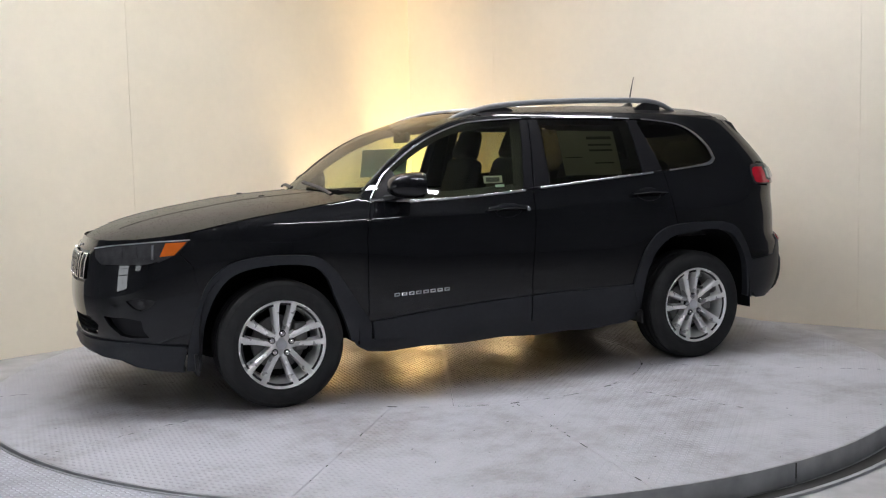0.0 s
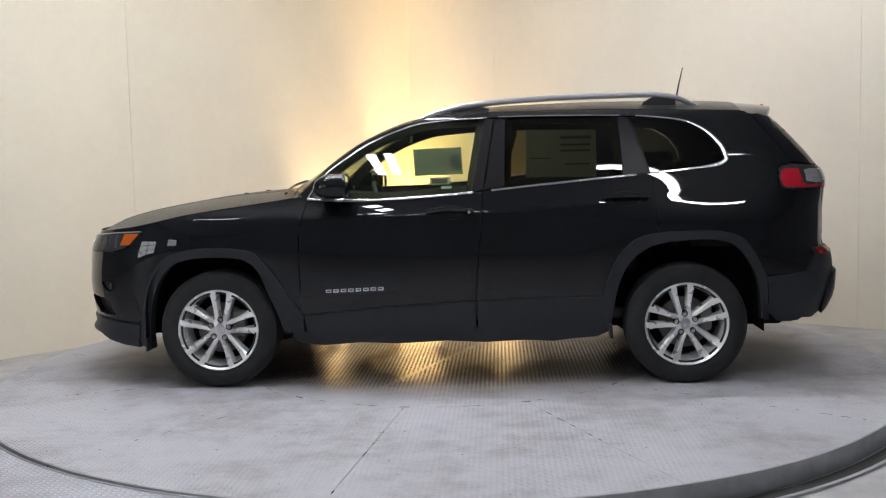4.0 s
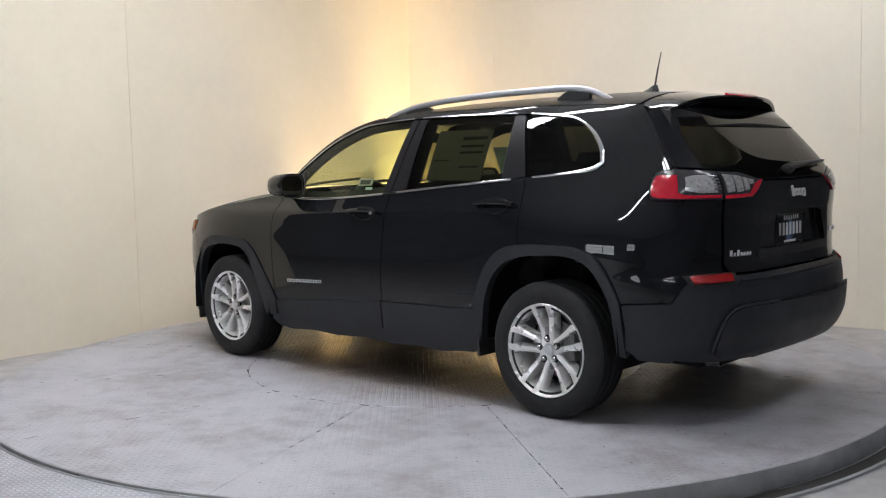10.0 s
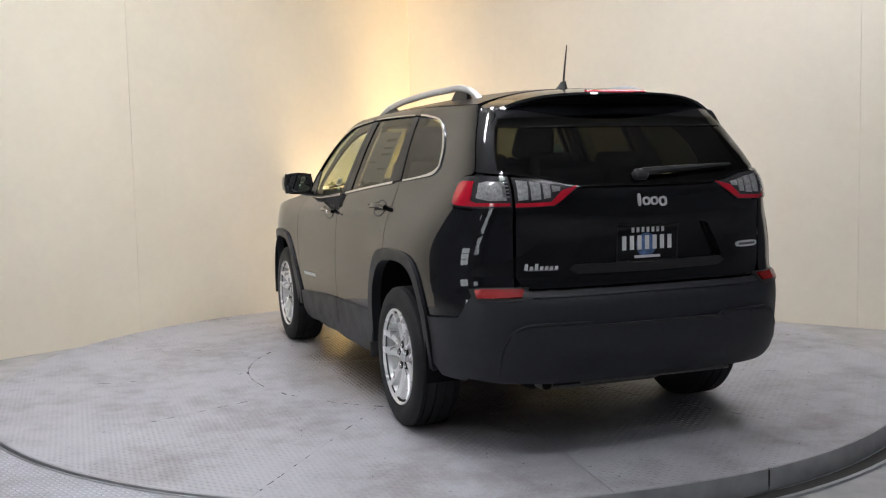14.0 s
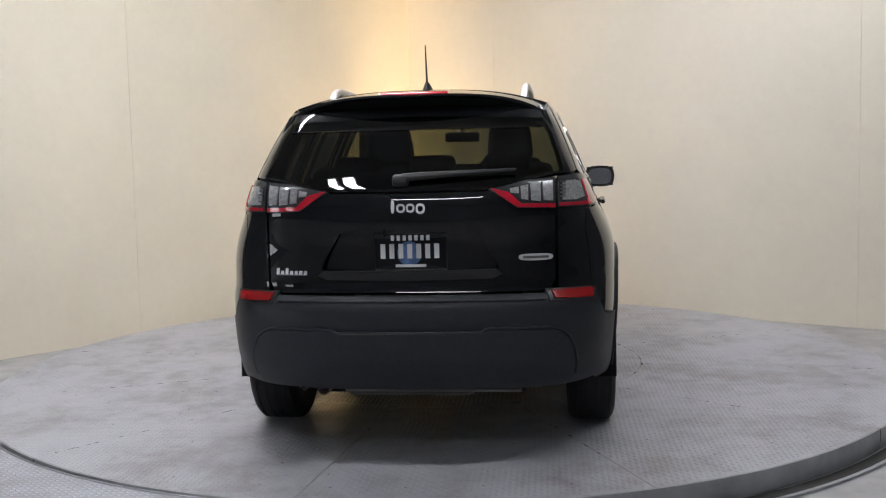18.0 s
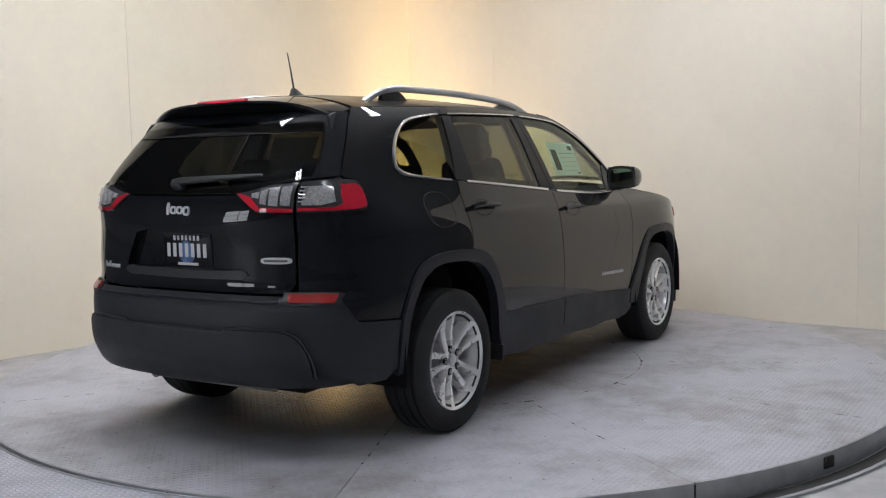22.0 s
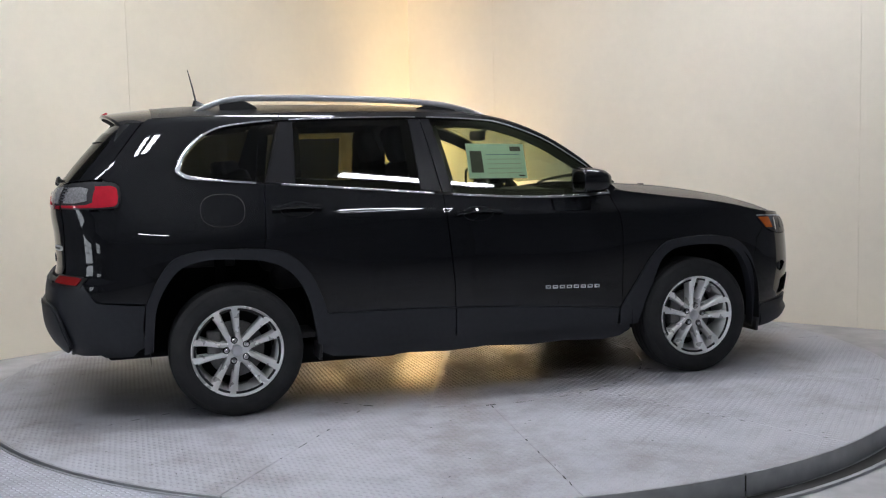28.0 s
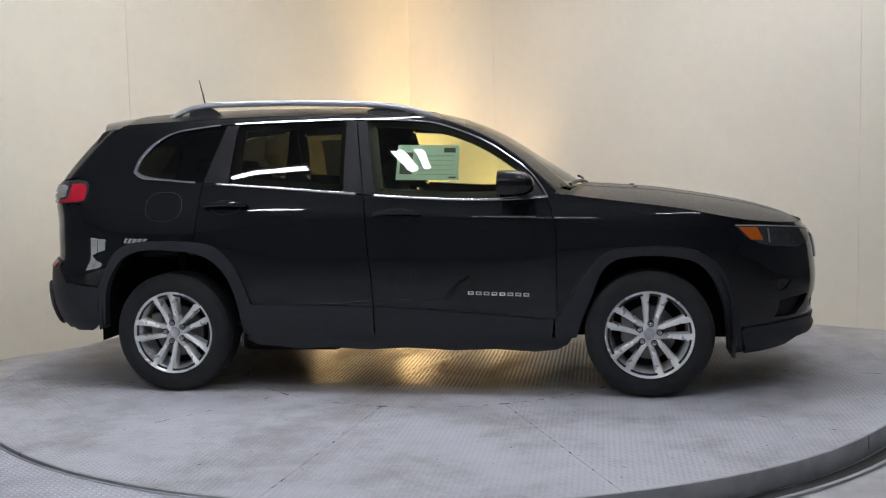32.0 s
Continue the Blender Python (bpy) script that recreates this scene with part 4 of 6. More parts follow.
    k = on_side([(-0.128, 1.010)], sg, 0.045)[0]
    if sg > 0:
        v, f = lathe([(0, 0.006), (0.009, 0.005), (0.011, 0.0)], 16)
        bm = bm_from(v, f)
        bm.transform(Matrix.Translation(k))
        part("lock_cylinder", bm, CHROME, fd, "small chrome key lock")
    # plain bright bars for the model name on the door
    for i in range(8):
        a, b = 0.712 - i * 0.0435, 0.712 - i * 0.0435 - 0.032
        zz = [0.563 + (0.712 - x) * 0.035 for x in (a, b)]
        sq = [(a, zz[0] - 0.009), (b, zz[1] - 0.009), (b, zz[1] + 0.010), (a, zz[0] + 0.010)]
        hole = [(a - 0.006, zz[0] - 0.003), (b + 0.006, zz[1] - 0.003), (b + 0.006, zz[1] + 0.005), (a - 0.006, zz[0] + 0.005)]
        panel("name_bar", sq, m, BADGE, fd, "bright name badge bar", off=0.004, thick=0.004, step=0.02, holes=[hole])
    # cabin side of the doors and pillars
    inner = [(0.80, 0.40), (0.80, 1.075), (0.35, 1.066), (-0.20, 1.098), (-1.16, 1.18), (-1.16, 0.93), (-1.0, 0.87), (-0.88, 0.58), (-0.86, 0.40)]
    panel("door_lining", inner, side_map(sg, -0.075), TRIM, car, "dark plastic door lining", thick=0.0, step=0.08)
    for poly in ([(-0.345, 1.545), (-0.325, 1.12), (-0.14, 1.11), (-0.218, 1.545)], [(-0.99, 1.54), (-1.012, 1.17), (-1.18, 1.18), (-1.075, 1.54)]):
        panel("pillar_lining", poly, side_map(sg, -0.035), TRIM, car, "grey cabin pillar trim", thick=0.0, step=0.05)
    dp = [(-1.10, 1.185), (-1.56, 1.235), (-1.62, 1.275), (-1.59, 1.35), (-1.51, 1.43), (-1.40, 1.49), (-1.1, 1.52), (-1.1, 1.57), (-1.80, 1.55), (-2.0, 1.2), (-2.0, 0.91), (-1.10, 0.91)]
    panel("quarter_lining", dp, side_map(sg, -0.05), TRIM, car, "dark cabin side trim", thick=0.0, step=0.06)
    for g in (g1, g2):
        panel("window_lining", inset(g, -0.02), side_map(sg, -0.055), TRIM, car, "dark cabin window frame trim", thick=0.012, step=0.05, holes=[inset(inset(g, 0.022), 0.02)])
    cantin = clip_path(dlo_top, -1.06, 0.79) + [(0.86, 1.10)] + run(ROOF_E, 0.88, -1.06, 30)
    panel("cant_lining", cantin, side_map(sg, -0.03), LINER, car, "grey cabin roof edge trim", thick=0.0, step=0.05)
    return fd, rd, w1, w2


LEFT = side_panels(1)
RIGHT = side_panels(-1)


def roof_edge(x, k=1.0):
    return float(S(x, ROOF_E(x))) * k


def hood_edge(x, k=1.0):
    return float(S(x, HOOD_E(x))) * k


def top_panels():
    # roof from the windscreen header to the spoiler
    xs = np.linspace(0.02, -1.72, 30)
    poly = [(x, roof_edge(x, 0.995)) for x in xs] + [(x, -roof_edge(x, 0.995)) for x in reversed(xs)]
    head = [(0.02 + 0.07 * (1 - (y / 0.55) ** 2), y) for y in np.linspace(-0.52, 0.52, 11)]
    roof = panel("roof", poly + head, ROOF, DUSTY, car, "black roof with dust and dried drops", step=0.04)
    hl = [(x, roof_edge(x, 0.96)) for x in xs] + [(x, -roof_edge(x, 0.96)) for x in reversed(xs)]
    panel("headliner", hl, top_map(ROOF_C, ROOF_E, 2.8, -0.035), LINER, car, "pale grey headliner", step=0.08, thick=0.0)
    # windscreen
    xs = np.linspace(0.06, 0.845, 16)
    top = [(0.022 + 0.07 * (1 - (y / 0.55) ** 2), y) for y in np.linspace(-0.50, 0.50, 11)]
    base = [(0.865 + 0.13 * (1 - (y / 0.76) ** 2), y) for y in np.linspace(0.74, -0.74, 15)]
    poly = top + [(x, roof_edge(x, 0.965)) for x in xs] + base + [(x, -roof_edge(x, 0.965)) for x in reversed(xs)]
    ws = panel("windscreen", poly, ROOF, GLASS_S, car, "faintly green laminated windscreen", off=-0.003, thick=0.0, step=0.05)
    strip("windscreen_trim", [(x, roof_edge(x, 0.975)) for x in xs], ROOF, 0.02, 0.006, BLACK, ws)
    strip("windscreen_trim", [(x, -roof_edge(x, 0.975)) for x in xs], ROOF, 0.02, 0.006, BLACK, ws)
    # bonnet
    xs = np.linspace(0.90, 2.02, 24)
    poly = [(x, hood_edge(x, 0.985)) for x in xs]
    front = [(2.262 - 0.19 * abs(y / 0.60) ** 2.8, y) for y in np.linspace(0.58, -0.58, 21)]
    poly += front + [(x, -hood_edge(x, 0.985)) for x in reversed(xs)]
    poly += [(0.90 + 0.085 * (1 - (y / 0.8) ** 2), y) for y in np.linspace(-0.76, 0.76, 13)]
    hood = panel("bonnet", poly, HOOD, DUSTY, car, "black bonnet with dust and dried drops", step=0.035, thick=0.045)
    for y in (0.34, -0.34):
        strip("bonnet_crease", [(x, y * (1 - 0.10 * (x - 0.95))) for x in np.linspace(1.0, 2.1, 20)], HOOD, 0.05, 0.010, DUSTY, hood, "raised bonnet crease", off=-0.001, power=2)
    # cowl tray and wipers
    cw = [(0.86 + 0.13 * (1 - (y / 0.76) ** 2), y) for y in np.linspace(-0.76, 0.76, 13)] + [(0.905 + 0.085 * (1 - (y / 0.8) ** 2), y) for y in np.linspace(0.78, -0.78, 13)]
    panel("cowl", cw, top_map(HOOD_C, HOOD_E, 2.6, -0.02), BLACK, car, "black plastic cowl tray", thick=0.0)
    for y0, y1 in ((0.62, 0.02), (-0.08, -0.62)):
        pts = [(0.955 + 0.05 * (1 - (y / 0.76) ** 2) - 0.05 * k, y) for k, y in zip(np.linspace(0, 1, 10), np.linspace(y0, y1, 10))]
        strip("windscreen_wiper", pts, ROOF, 0.022, 0.014, BLACK, car, "black wiper arm and blade", off=0.022, power=3)
    for y in (0.30, -0.30):
        p = HOOD(np.array([[1.30, y]]))[0]
        part("washer_jet", rbox((0.03, 0.035, 0.012), (p[0], p[1], p[2] + 0.004), 0.004), BLACK, car)


top_panels()


def at_z(q, z, end):
    return tuple(end_map(end)(np.array([[q, z]]))[0])


def rear_end():
    R = end_map(-1)

    def X(x, z):
        return (qx(x, z, -1), z)

    def mir(pts):
        return [(-q, z) for q, z in reversed(pts)]
    # bumper with its upswept corners
    half_out = [(0.0, 0.745), (0.57, 0.745), (0.60, 0.728), (0.77, 0.735), X(-2.092, 0.728), X(-2.070, 0.682), X(-2.035, 0.628), X(-1.802, 0.608), X(-1.815, 0.46), X(-1.80, 0.40), X(-1.835, 0.385), X(-1.87, 0.352),
                X(-2.0, 0.345), (0.78, 0.36), (0.66, 0.345), (0.40, 0.335), (0.0, 0.335)]
    poly = half_out + mir(half_out[1:-1])
    bumper = panel("rear_bumper", poly, R, CLAD, car, "grey-black unpainted plastic rear bumper", off=0.004, thick=0.03)
    val = [(0.0, 0.588), (0.30, 0.590), (0.32, 0.605), (0.575, 0.605), (0.615, 0.594), (0.645, 0.568), (0.667, 0.52), (0.676, 0.46), (0.670, 0.41), (0.645, 0.383), (0.60, 0.37), (0.0, 0.36)]
    panel("lower_valance", val + mir(val[1:-1]), R, CLAD, bumper, "raised lower bumper panel", off=0.026, thick=0.022)
    strip("valance_groove", [(q, 0.590) for q in np.linspace(-0.32, 0.32, 20)], R, 0.014, 0.008, BLACK, bumper, off=0.022)
    lip = [(0.0, 0.596), (0.30, 0.596), (0.325, 0.612), (0.578, 0.612), (0.620, 0.600), (0.652, 0.572), (0.674, 0.522), (0.684, 0.46), (0.678, 0.405)]
    strip("valance_edge", lip[::-1] + [(-q, z) for q, z in lip[1:]], R, 0.012, 0.014, CLAD, bumper, off=0.018)
    strip("bumper_edge", [(q, 0.722) for q in np.linspace(-0.56, 0.56, 24)], R, 0.010, 0.012, CLAD, bumper, off=0.004)
    part("skid_strip", sweep([(-2.17, y, 0.325) for y in np.linspace(-0.46, 0.30, 8)], 0.03, 0.018, (0, 0, 1), n=8), STEEL, bumper, "thin grey strip under the bumper")
    for s in (1, -1):
        rf = [(s * 0.605, 0.722), (s * 0.585, 0.756), (s * 0.74, 0.752), (s * 0.765, 0.745), (s * 0.762, 0.716)]
        base = [(s * 0.585, 0.712), (s * 0.565, 0.764), (s * 0.745, 0.762), (s * 0.785, 0.752), (s * 0.78, 0.706)]
        b = panel("reflector_bezel", base, R, BLACK, bumper, "black reflector surround", off=0.008, thick=0.02)
        panel("reflector", rf, R, REDDEEP, bumper, "red rear reflector", off=0.013, thick=0.008)
    # body skin behind the lamps, between the quarter panels and the tailgate
    for s in (1, -1):
        sk = [(s * 0.622, 1.235), (s * 0.622, 0.75), (s * 0.79, 0.765), (s * X(-2.070, 0.85)[0], 0.85), (s * X(-2.070, 1.0)[0], 1.0), (s * X(-2.045, 1.09)[0], 1.09), (s * X(-1.98, 1.235)[0], 1.235)]
        panel("corner_panel", sk, R, PAINT, car, step=0.025, off=-0.0012, thick=0.0)
    # tailgate
    tg = [(0.0, 1.172), (0.36, 1.176), (0.46, 1.105), (0.612, 1.095), (0.612, 0.80), (0.585, 0.755), (0.0, 0.755)]
    rec = [(0.225, 1.022), (0.29, 1.005), (0.345, 0.92), (0.375, 0.862), (0.36, 0.842), (0.0, 0.836)]
    recess = [(0.0, 1.026)] + rec
    ring = recess + mir(recess[1:-1])
    gate = panel("tailgate", inset(tg + mir(tg[1:-1]), 0.002), R, PAINT, car, holes=[ring], thick=0.03, step=0.028)
    panel("plate_recess", [(q * 0.99, z) for q, z in ring], R, PAINT, gate, off=-0.034, thick=0.0)
    ledge = [(0.0, 0.845), (0.37, 0.85), (0.39, 0.83), (0.35, 0.812), (0.0, 0.806)]
    panel("grab_handle", ledge + mir(ledge[1:-1]), R, BLACK, gate, "black tailgate grab handle", off=0.004, thick=0.03)
    # dealer plate: black with plain white bars and a blue disc
    x0 = -2.213
    plate = part("dealer_plate", rbox((0.010, 0.310, 0.160), (x0, -0.005, 0.925), 0.004, 2, (0, -3, 0)), GLOSSBLACK, gate, "black dealer plate with white print and blue disc")
    part("plate_frame", sweep([(x0 - 0.006 - 0.052 * (z - 0.925), -0.005 + y, z) for y, z in ((-0.152, 0.848), (0.152, 0.848), (0.152, 1.002), (-0.152, 1.002))], 0.009, 0.006, (-1, 0, 0), True, 6), BLACK, plate)
    disc = bmesh.new()
    bmesh.ops.create_circle(disc, cap_ends=True, radius=0.052, segments=32)
    disc.transform(pose(x0 - 0.0065, 0.0, 0.918, 0, -90 - 3, 0))
    part("printed_disc", disc, BLUEINK, plate, "blue printed disc")

    def bar(y, z, w, h):
        part("printed_bar", rbox((0.002, w, h), (x0 - 0.0085 - 0.052 * (z - 0.925), y, z), 0.0006, 1), WHITEINK, plate)
    for i in range(7):
        bar(0.112 - i * 0.038, 0.928, 0.021, 0.062)
        bar(0.070 - i * 0.025, 0.984, 0.014, 0.022)
    bar(-0.005, 0.866, 0.13, 0.012)
    # maker's badge: four plain bright shapes, a bar and three rings
    for y0, w, h, dz in ((0.060, 0.014, 0.054, 0.002), (0.026, 0.036, 0.036, -0.004), (-0.014, 0.036, 0.036, -0.004), (-0.056, 0.038, 0.042, -0.007)):
        ring = [(math.copysign(abs(math.cos(a)) ** 0.8, math.cos(a)), math.copysign(abs(math.sin(a)) ** 0.8, math.sin(a))) for a in np.linspace(0, 2 * math.pi, 20, endpoint=False)]
        out = [(y0 + 0.5 * w * c, 1.114 + dz + 0.5 * h * d) for c, d in ring]
        hole = [(y0 + 0.29 * w * c, 1.114 + dz + 0.29 * h * d) for c, d in ring]
        panel("maker_badge", out, R, BADGE, gate, "bright silver badge shape", off=0.008, thick=0.010, step=0.02, holes=[hole] if w > 0.03 else [])
    pts = [(-0.528 + 0.070 * math.copysign(abs(math.cos(a)) ** 0.6, math.cos(a)), 0.897 + 0.014 * math.copysign(abs(math.sin(a)) ** 0.6, math.sin(a))) for a in np.linspace(0, 2 * math.pi, 24, endpoint=False)]
    panel("trim_badge", pts, R, BADGE, gate, "silver oblong trim badge", off=0.006, thick=0.006, step=0.03)
    panel("trim_badge_bar", [(-0.475, 0.892), (-0.58, 0.892), (-0.58, 0.902), (-0.475, 0.902)], R, STEEL, gate, off=0.008, thick=0.002, step=0.03)
    for i in range(7):
        y = 0.580 - i * 0.021
        h = 0.026 if i in (0, 2) else 0.015
        panel("script_bar", [(y, 0.835), (y - 0.014, 0.835), (y - 0.016, 0.835 + h), (y - 0.003, 0.835 + h)], R, BADGE, gate, "bright script badge bar", off=0.004, thick=0.003, step=0.02)
    panel("script_bar", [(0.575, 0.831), (0.44, 0.831), (0.44, 0.835), (0.575, 0.835)], R, CHROME, gate, off=0.004, thick=0.003, step=0.02)
    # rear window and its black frame
    fr = [(0.0, 1.180), (0.40, 1.184), (0.47, 1.214), (0.60, 1.238), X(-1.985, 1.252), X(-1.932, 1.33), X(-1.862, 1.42), X(-1.803, 1.50), X(-1.775, 1.535), (0.45, 1.545), (0.0, 1.55)]
    gl = [(0.0, 1.190), (0.37, 1.194), (0.45, 1.225), (0.645, 1.255), (0.63, 1.33), (0.60, 1.42), (0.565, 1.48), (0.0, 1.495)]
    glass = gl + mir(gl[1:-1])
    frame_ob = panel("window_frame", fr + mir(fr[1:-1]), R, PAINT, gate, "gloss black rear window surround", off=-0.002, thick=0.02, holes=[glass])
    panel("rear_window", inset(glass, -0.006), R, GLASS_B, gate, "dark privacy glass rear window", off=-0.001, thick=0.0, step=0.05)
    # wiper
    arm = [(q, 1.222 + 0.03 * math.sin((0.03 - q) * 2.0)) for q in np.linspace(0.02, -0.45, 14)]
    strip("rear_wiper", arm, R, [0.036 - 0.024 * k / 13 for k in range(14)], [0.030 - 0.020 * k / 13 for k in range(14)], BLACK, gate, "black rear wiper arm", off=0.022, power=3)
    p = Vector(at_z(0.03, 1.224, -1))
    part("wiper_hub", rbox((0.05, 0.07, 0.045), (p.x - 0.012, p.y, p.z), 0.016, 3, (0, 35, 0)), BLACK, gate, "rounded black wiper pivot cap")
    # lamps: outer on the body, inner on the tailgate
    for s in (1, -1):
        tip = [X(-1.935, 1.231), X(-1.910, 1.222), X(-1.898, 1.200), X(-1.895, 1.165), X(-1.900, 1.125), X(-1.912, 1.104), X(-1.94, 1.098)]
        outer = [(0.622, 1.100), (0.622, 1.226)] + [X(-2.08, 1.232), X(-2.02, 1.236)] + tip + [X(-2.03, 1.097)]
        sgn = lambda pts: [(s * q, z) for q, z in pts]
        lamp = panel("tail_lamp", sgn(outer), R, SMOKE, car, "red and clear wraparound tail lamp", off=0.004, thick=0.02)
        red1 = [(0.626, 1.104), (0.626, 1.122), X(-2.06, 1.122), X(-2.03, 1.132), X(-2.015, 1.195), X(-2.012, 1.212), X(-1.935, 1.214), X(-1.912, 1.206), X(-1.903, 1.190), X(-1.900, 1.160), X(-1.906, 1.122), X(-1.920, 1.108), X(-1.95, 1.103), X(-2.03, 1.101)]
        panel("red_band", sgn(inset(red1, 0.003)), R, RED, lamp, "red lens band", off=0.009, thick=0.008)
        cl = [(0.640, 1.130), (0.640, 1.205), (0.70, 1.208), X(-2.045, 1.20), X(-2.055, 1.14), (0.70, 1.128)]
        panel("clear_lens", sgn(cl), R, LENS, lamp, "pale ribbed clear lens", off=0.008, thick=0.006, step=0.02)
        for k in range(5):
            z = 1.142 + k * 0.014
            panel("lens_rib", sgn([(0.628, z), (0.628, z + 0.006), (0.650, z + 0.006), (0.650, z)]), R, CHROME, lamp, off=0.012, thick=0.004, step=0.03)
        inner = [(0.612, 1.098), (0.612, 1.224), (0.50, 1.216), (0.40, 1.190), (0.335, 1.180), (0.39, 1.150), (0.455, 1.103)]
        lamp2 = panel("tail_lamp_inner", sgn(inner), R, SMOKE, gate, "red and clear inner tail lamp", off=0.004, thick=0.02)
        red2 = [(0.610, 1.101), (0.610, 1.118), (0.472, 1.121), (0.420, 1.166), (0.345, 1.184), (0.385, 1.153), (0.457, 1.106)]
        panel("red_band", sgn(red2), R, RED, lamp2, "red lens band", off=0.009, thick=0.008, step=0.02)
        for a, b, t0, t1 in ((0.600, 0.558, 1.128, 1.210), (0.550, 0.508, 1.128, 1.204), (0.500, 0.468, 1.134, 1.194), (0.462, 0.425, 1.160, 1.186)):
            cl = [(a, t0), (a, t1), (b, t1 - 0.006), (b + 0.004, t0 + 0.004)]
            panel("clear_lens", sgn(cl), R, LENS, lamp2, "pale clear lens cell", off=0.009, thick=0.006, step=0.02)
    # spoiler over the rear window
    def deck(x, y):
        zc, ze = float(ROOF_C(x)), float(ROOF_E(x))
        return zc - (zc - ze) * min(abs(y) / 0.575, 1.0) ** 2.8
    ys = np.linspace(-1, 1, 25)
    verts, faces, low_rows = [], [], []
    sec = 7
    for t in ys:
        y = 0.575 * t
        tip = -1.985 + 0.12 * abs(t) ** 2.4
        fx = -1.70
        under = 0.020 + 0.02 * abs(t) ** 4
        row = []
        for k in np.linspace(0, 1, 5):
            x = fx + (tip - fx) * k
            z = deck(x, y) - 0.001 - 0.006 * k - 0.030 * k * abs(t) ** 6
            row.append((x, y, z))
        row.append((tip - 0.004, y, row[-1][2] - under * 0.5))
        row.append((tip + 0.006, y, row[4][2] - under))
        row.append((tip + 0.09, y * 0.98, row[4][2] - under - 0.030))
        gx = float(at_z(y * 0.96, 1.440, -1)[0])
        row.append((gx - 0.004, y * 0.96, 1.440))
        low_rows.append(row[6:])
        verts += row[:7]
    n = sec
    for i in range(len(ys) - 1):
        for k in range(n - 1):
            faces.append((i * n + k, i * n + k + 1, (i + 1) * n + k + 1, (i + 1) * n + k))
    faces += [tuple(range(n)), tuple((len(ys) - 1) * n + k for k in reversed(range(n)))]
    sp = part("roof_spoiler", bm_from(verts, faces), PAINT, car, "glossy black roof spoiler")
    fl = [(i * 3 + k, i * 3 + k + 1, i * 3 + k + 4, i * 3 + k + 3) for i in range(len(ys) - 1) for k in range(2)]
    # underside takes a matt black instead of paint, to imitate the shade there
    part("spoiler_underside", bm_from([v for r in low_rows for v in r], fl), DARK, sp, "spoiler underside in matt black, standing in for its shade")
    for s in (1, -1):
        fin = [(-1.72, 1.545), (-1.84, 1.530), (-1.885, 1.515), (-1.895, 1.490), (-1.93, 1.40), (-1.90, 1.40), (-1.83, 1.48)]
        bm = bmesh.new()
        lay = [[bm.verts.new((x, s * (0.546 + d + (1.56 - z) * 0.40), z)) for x, z in fin] for d in (0.0, 0.016)]
        bm.faces.new(lay[0])
        bm.faces.new(lay[1][::-1])
        for i in range(len(fin)):
            j = (i + 1) % len(fin)
            bm.faces.new((lay[0][i], lay[0][j], lay[1][j], lay[1][i]))
        bmesh.ops.bevel(bm, geom=bm.edges[:], offset=0.003, segments=2, affect="EDGES")
        part("spoiler_fin", bm, GLOSSBLACK, sp, "satin black spoiler side fin")
    pts = [(-1.958 + 0.02 * (y / 0.2) ** 2, y) for y in np.linspace(-0.15, 0.15, 12)]
    pts = [Vector((x - 0.012, y, deck(x, y) - 0.011)) for x, y in pts]
    part("stop_lamp", sweep(pts, 0.036, 0.020, (-0.5, 0, 1), n=8, power=4), RED, sp, "slim red high stop lamp")
    # exhaust tip
    v, f = lathe([(0.026, 0.0), (0.030, 0.0), (0.030, 0.14), (0.022, 0.14), (0.022, 0.0)], 20)
    bm = bm_from([(-2.07 + y, 0.42 + x, 0.305 + z) for x, y, z in v], f)
    part("exhaust_pipe", bm, STEEL, car, "dull steel exhaust tip")


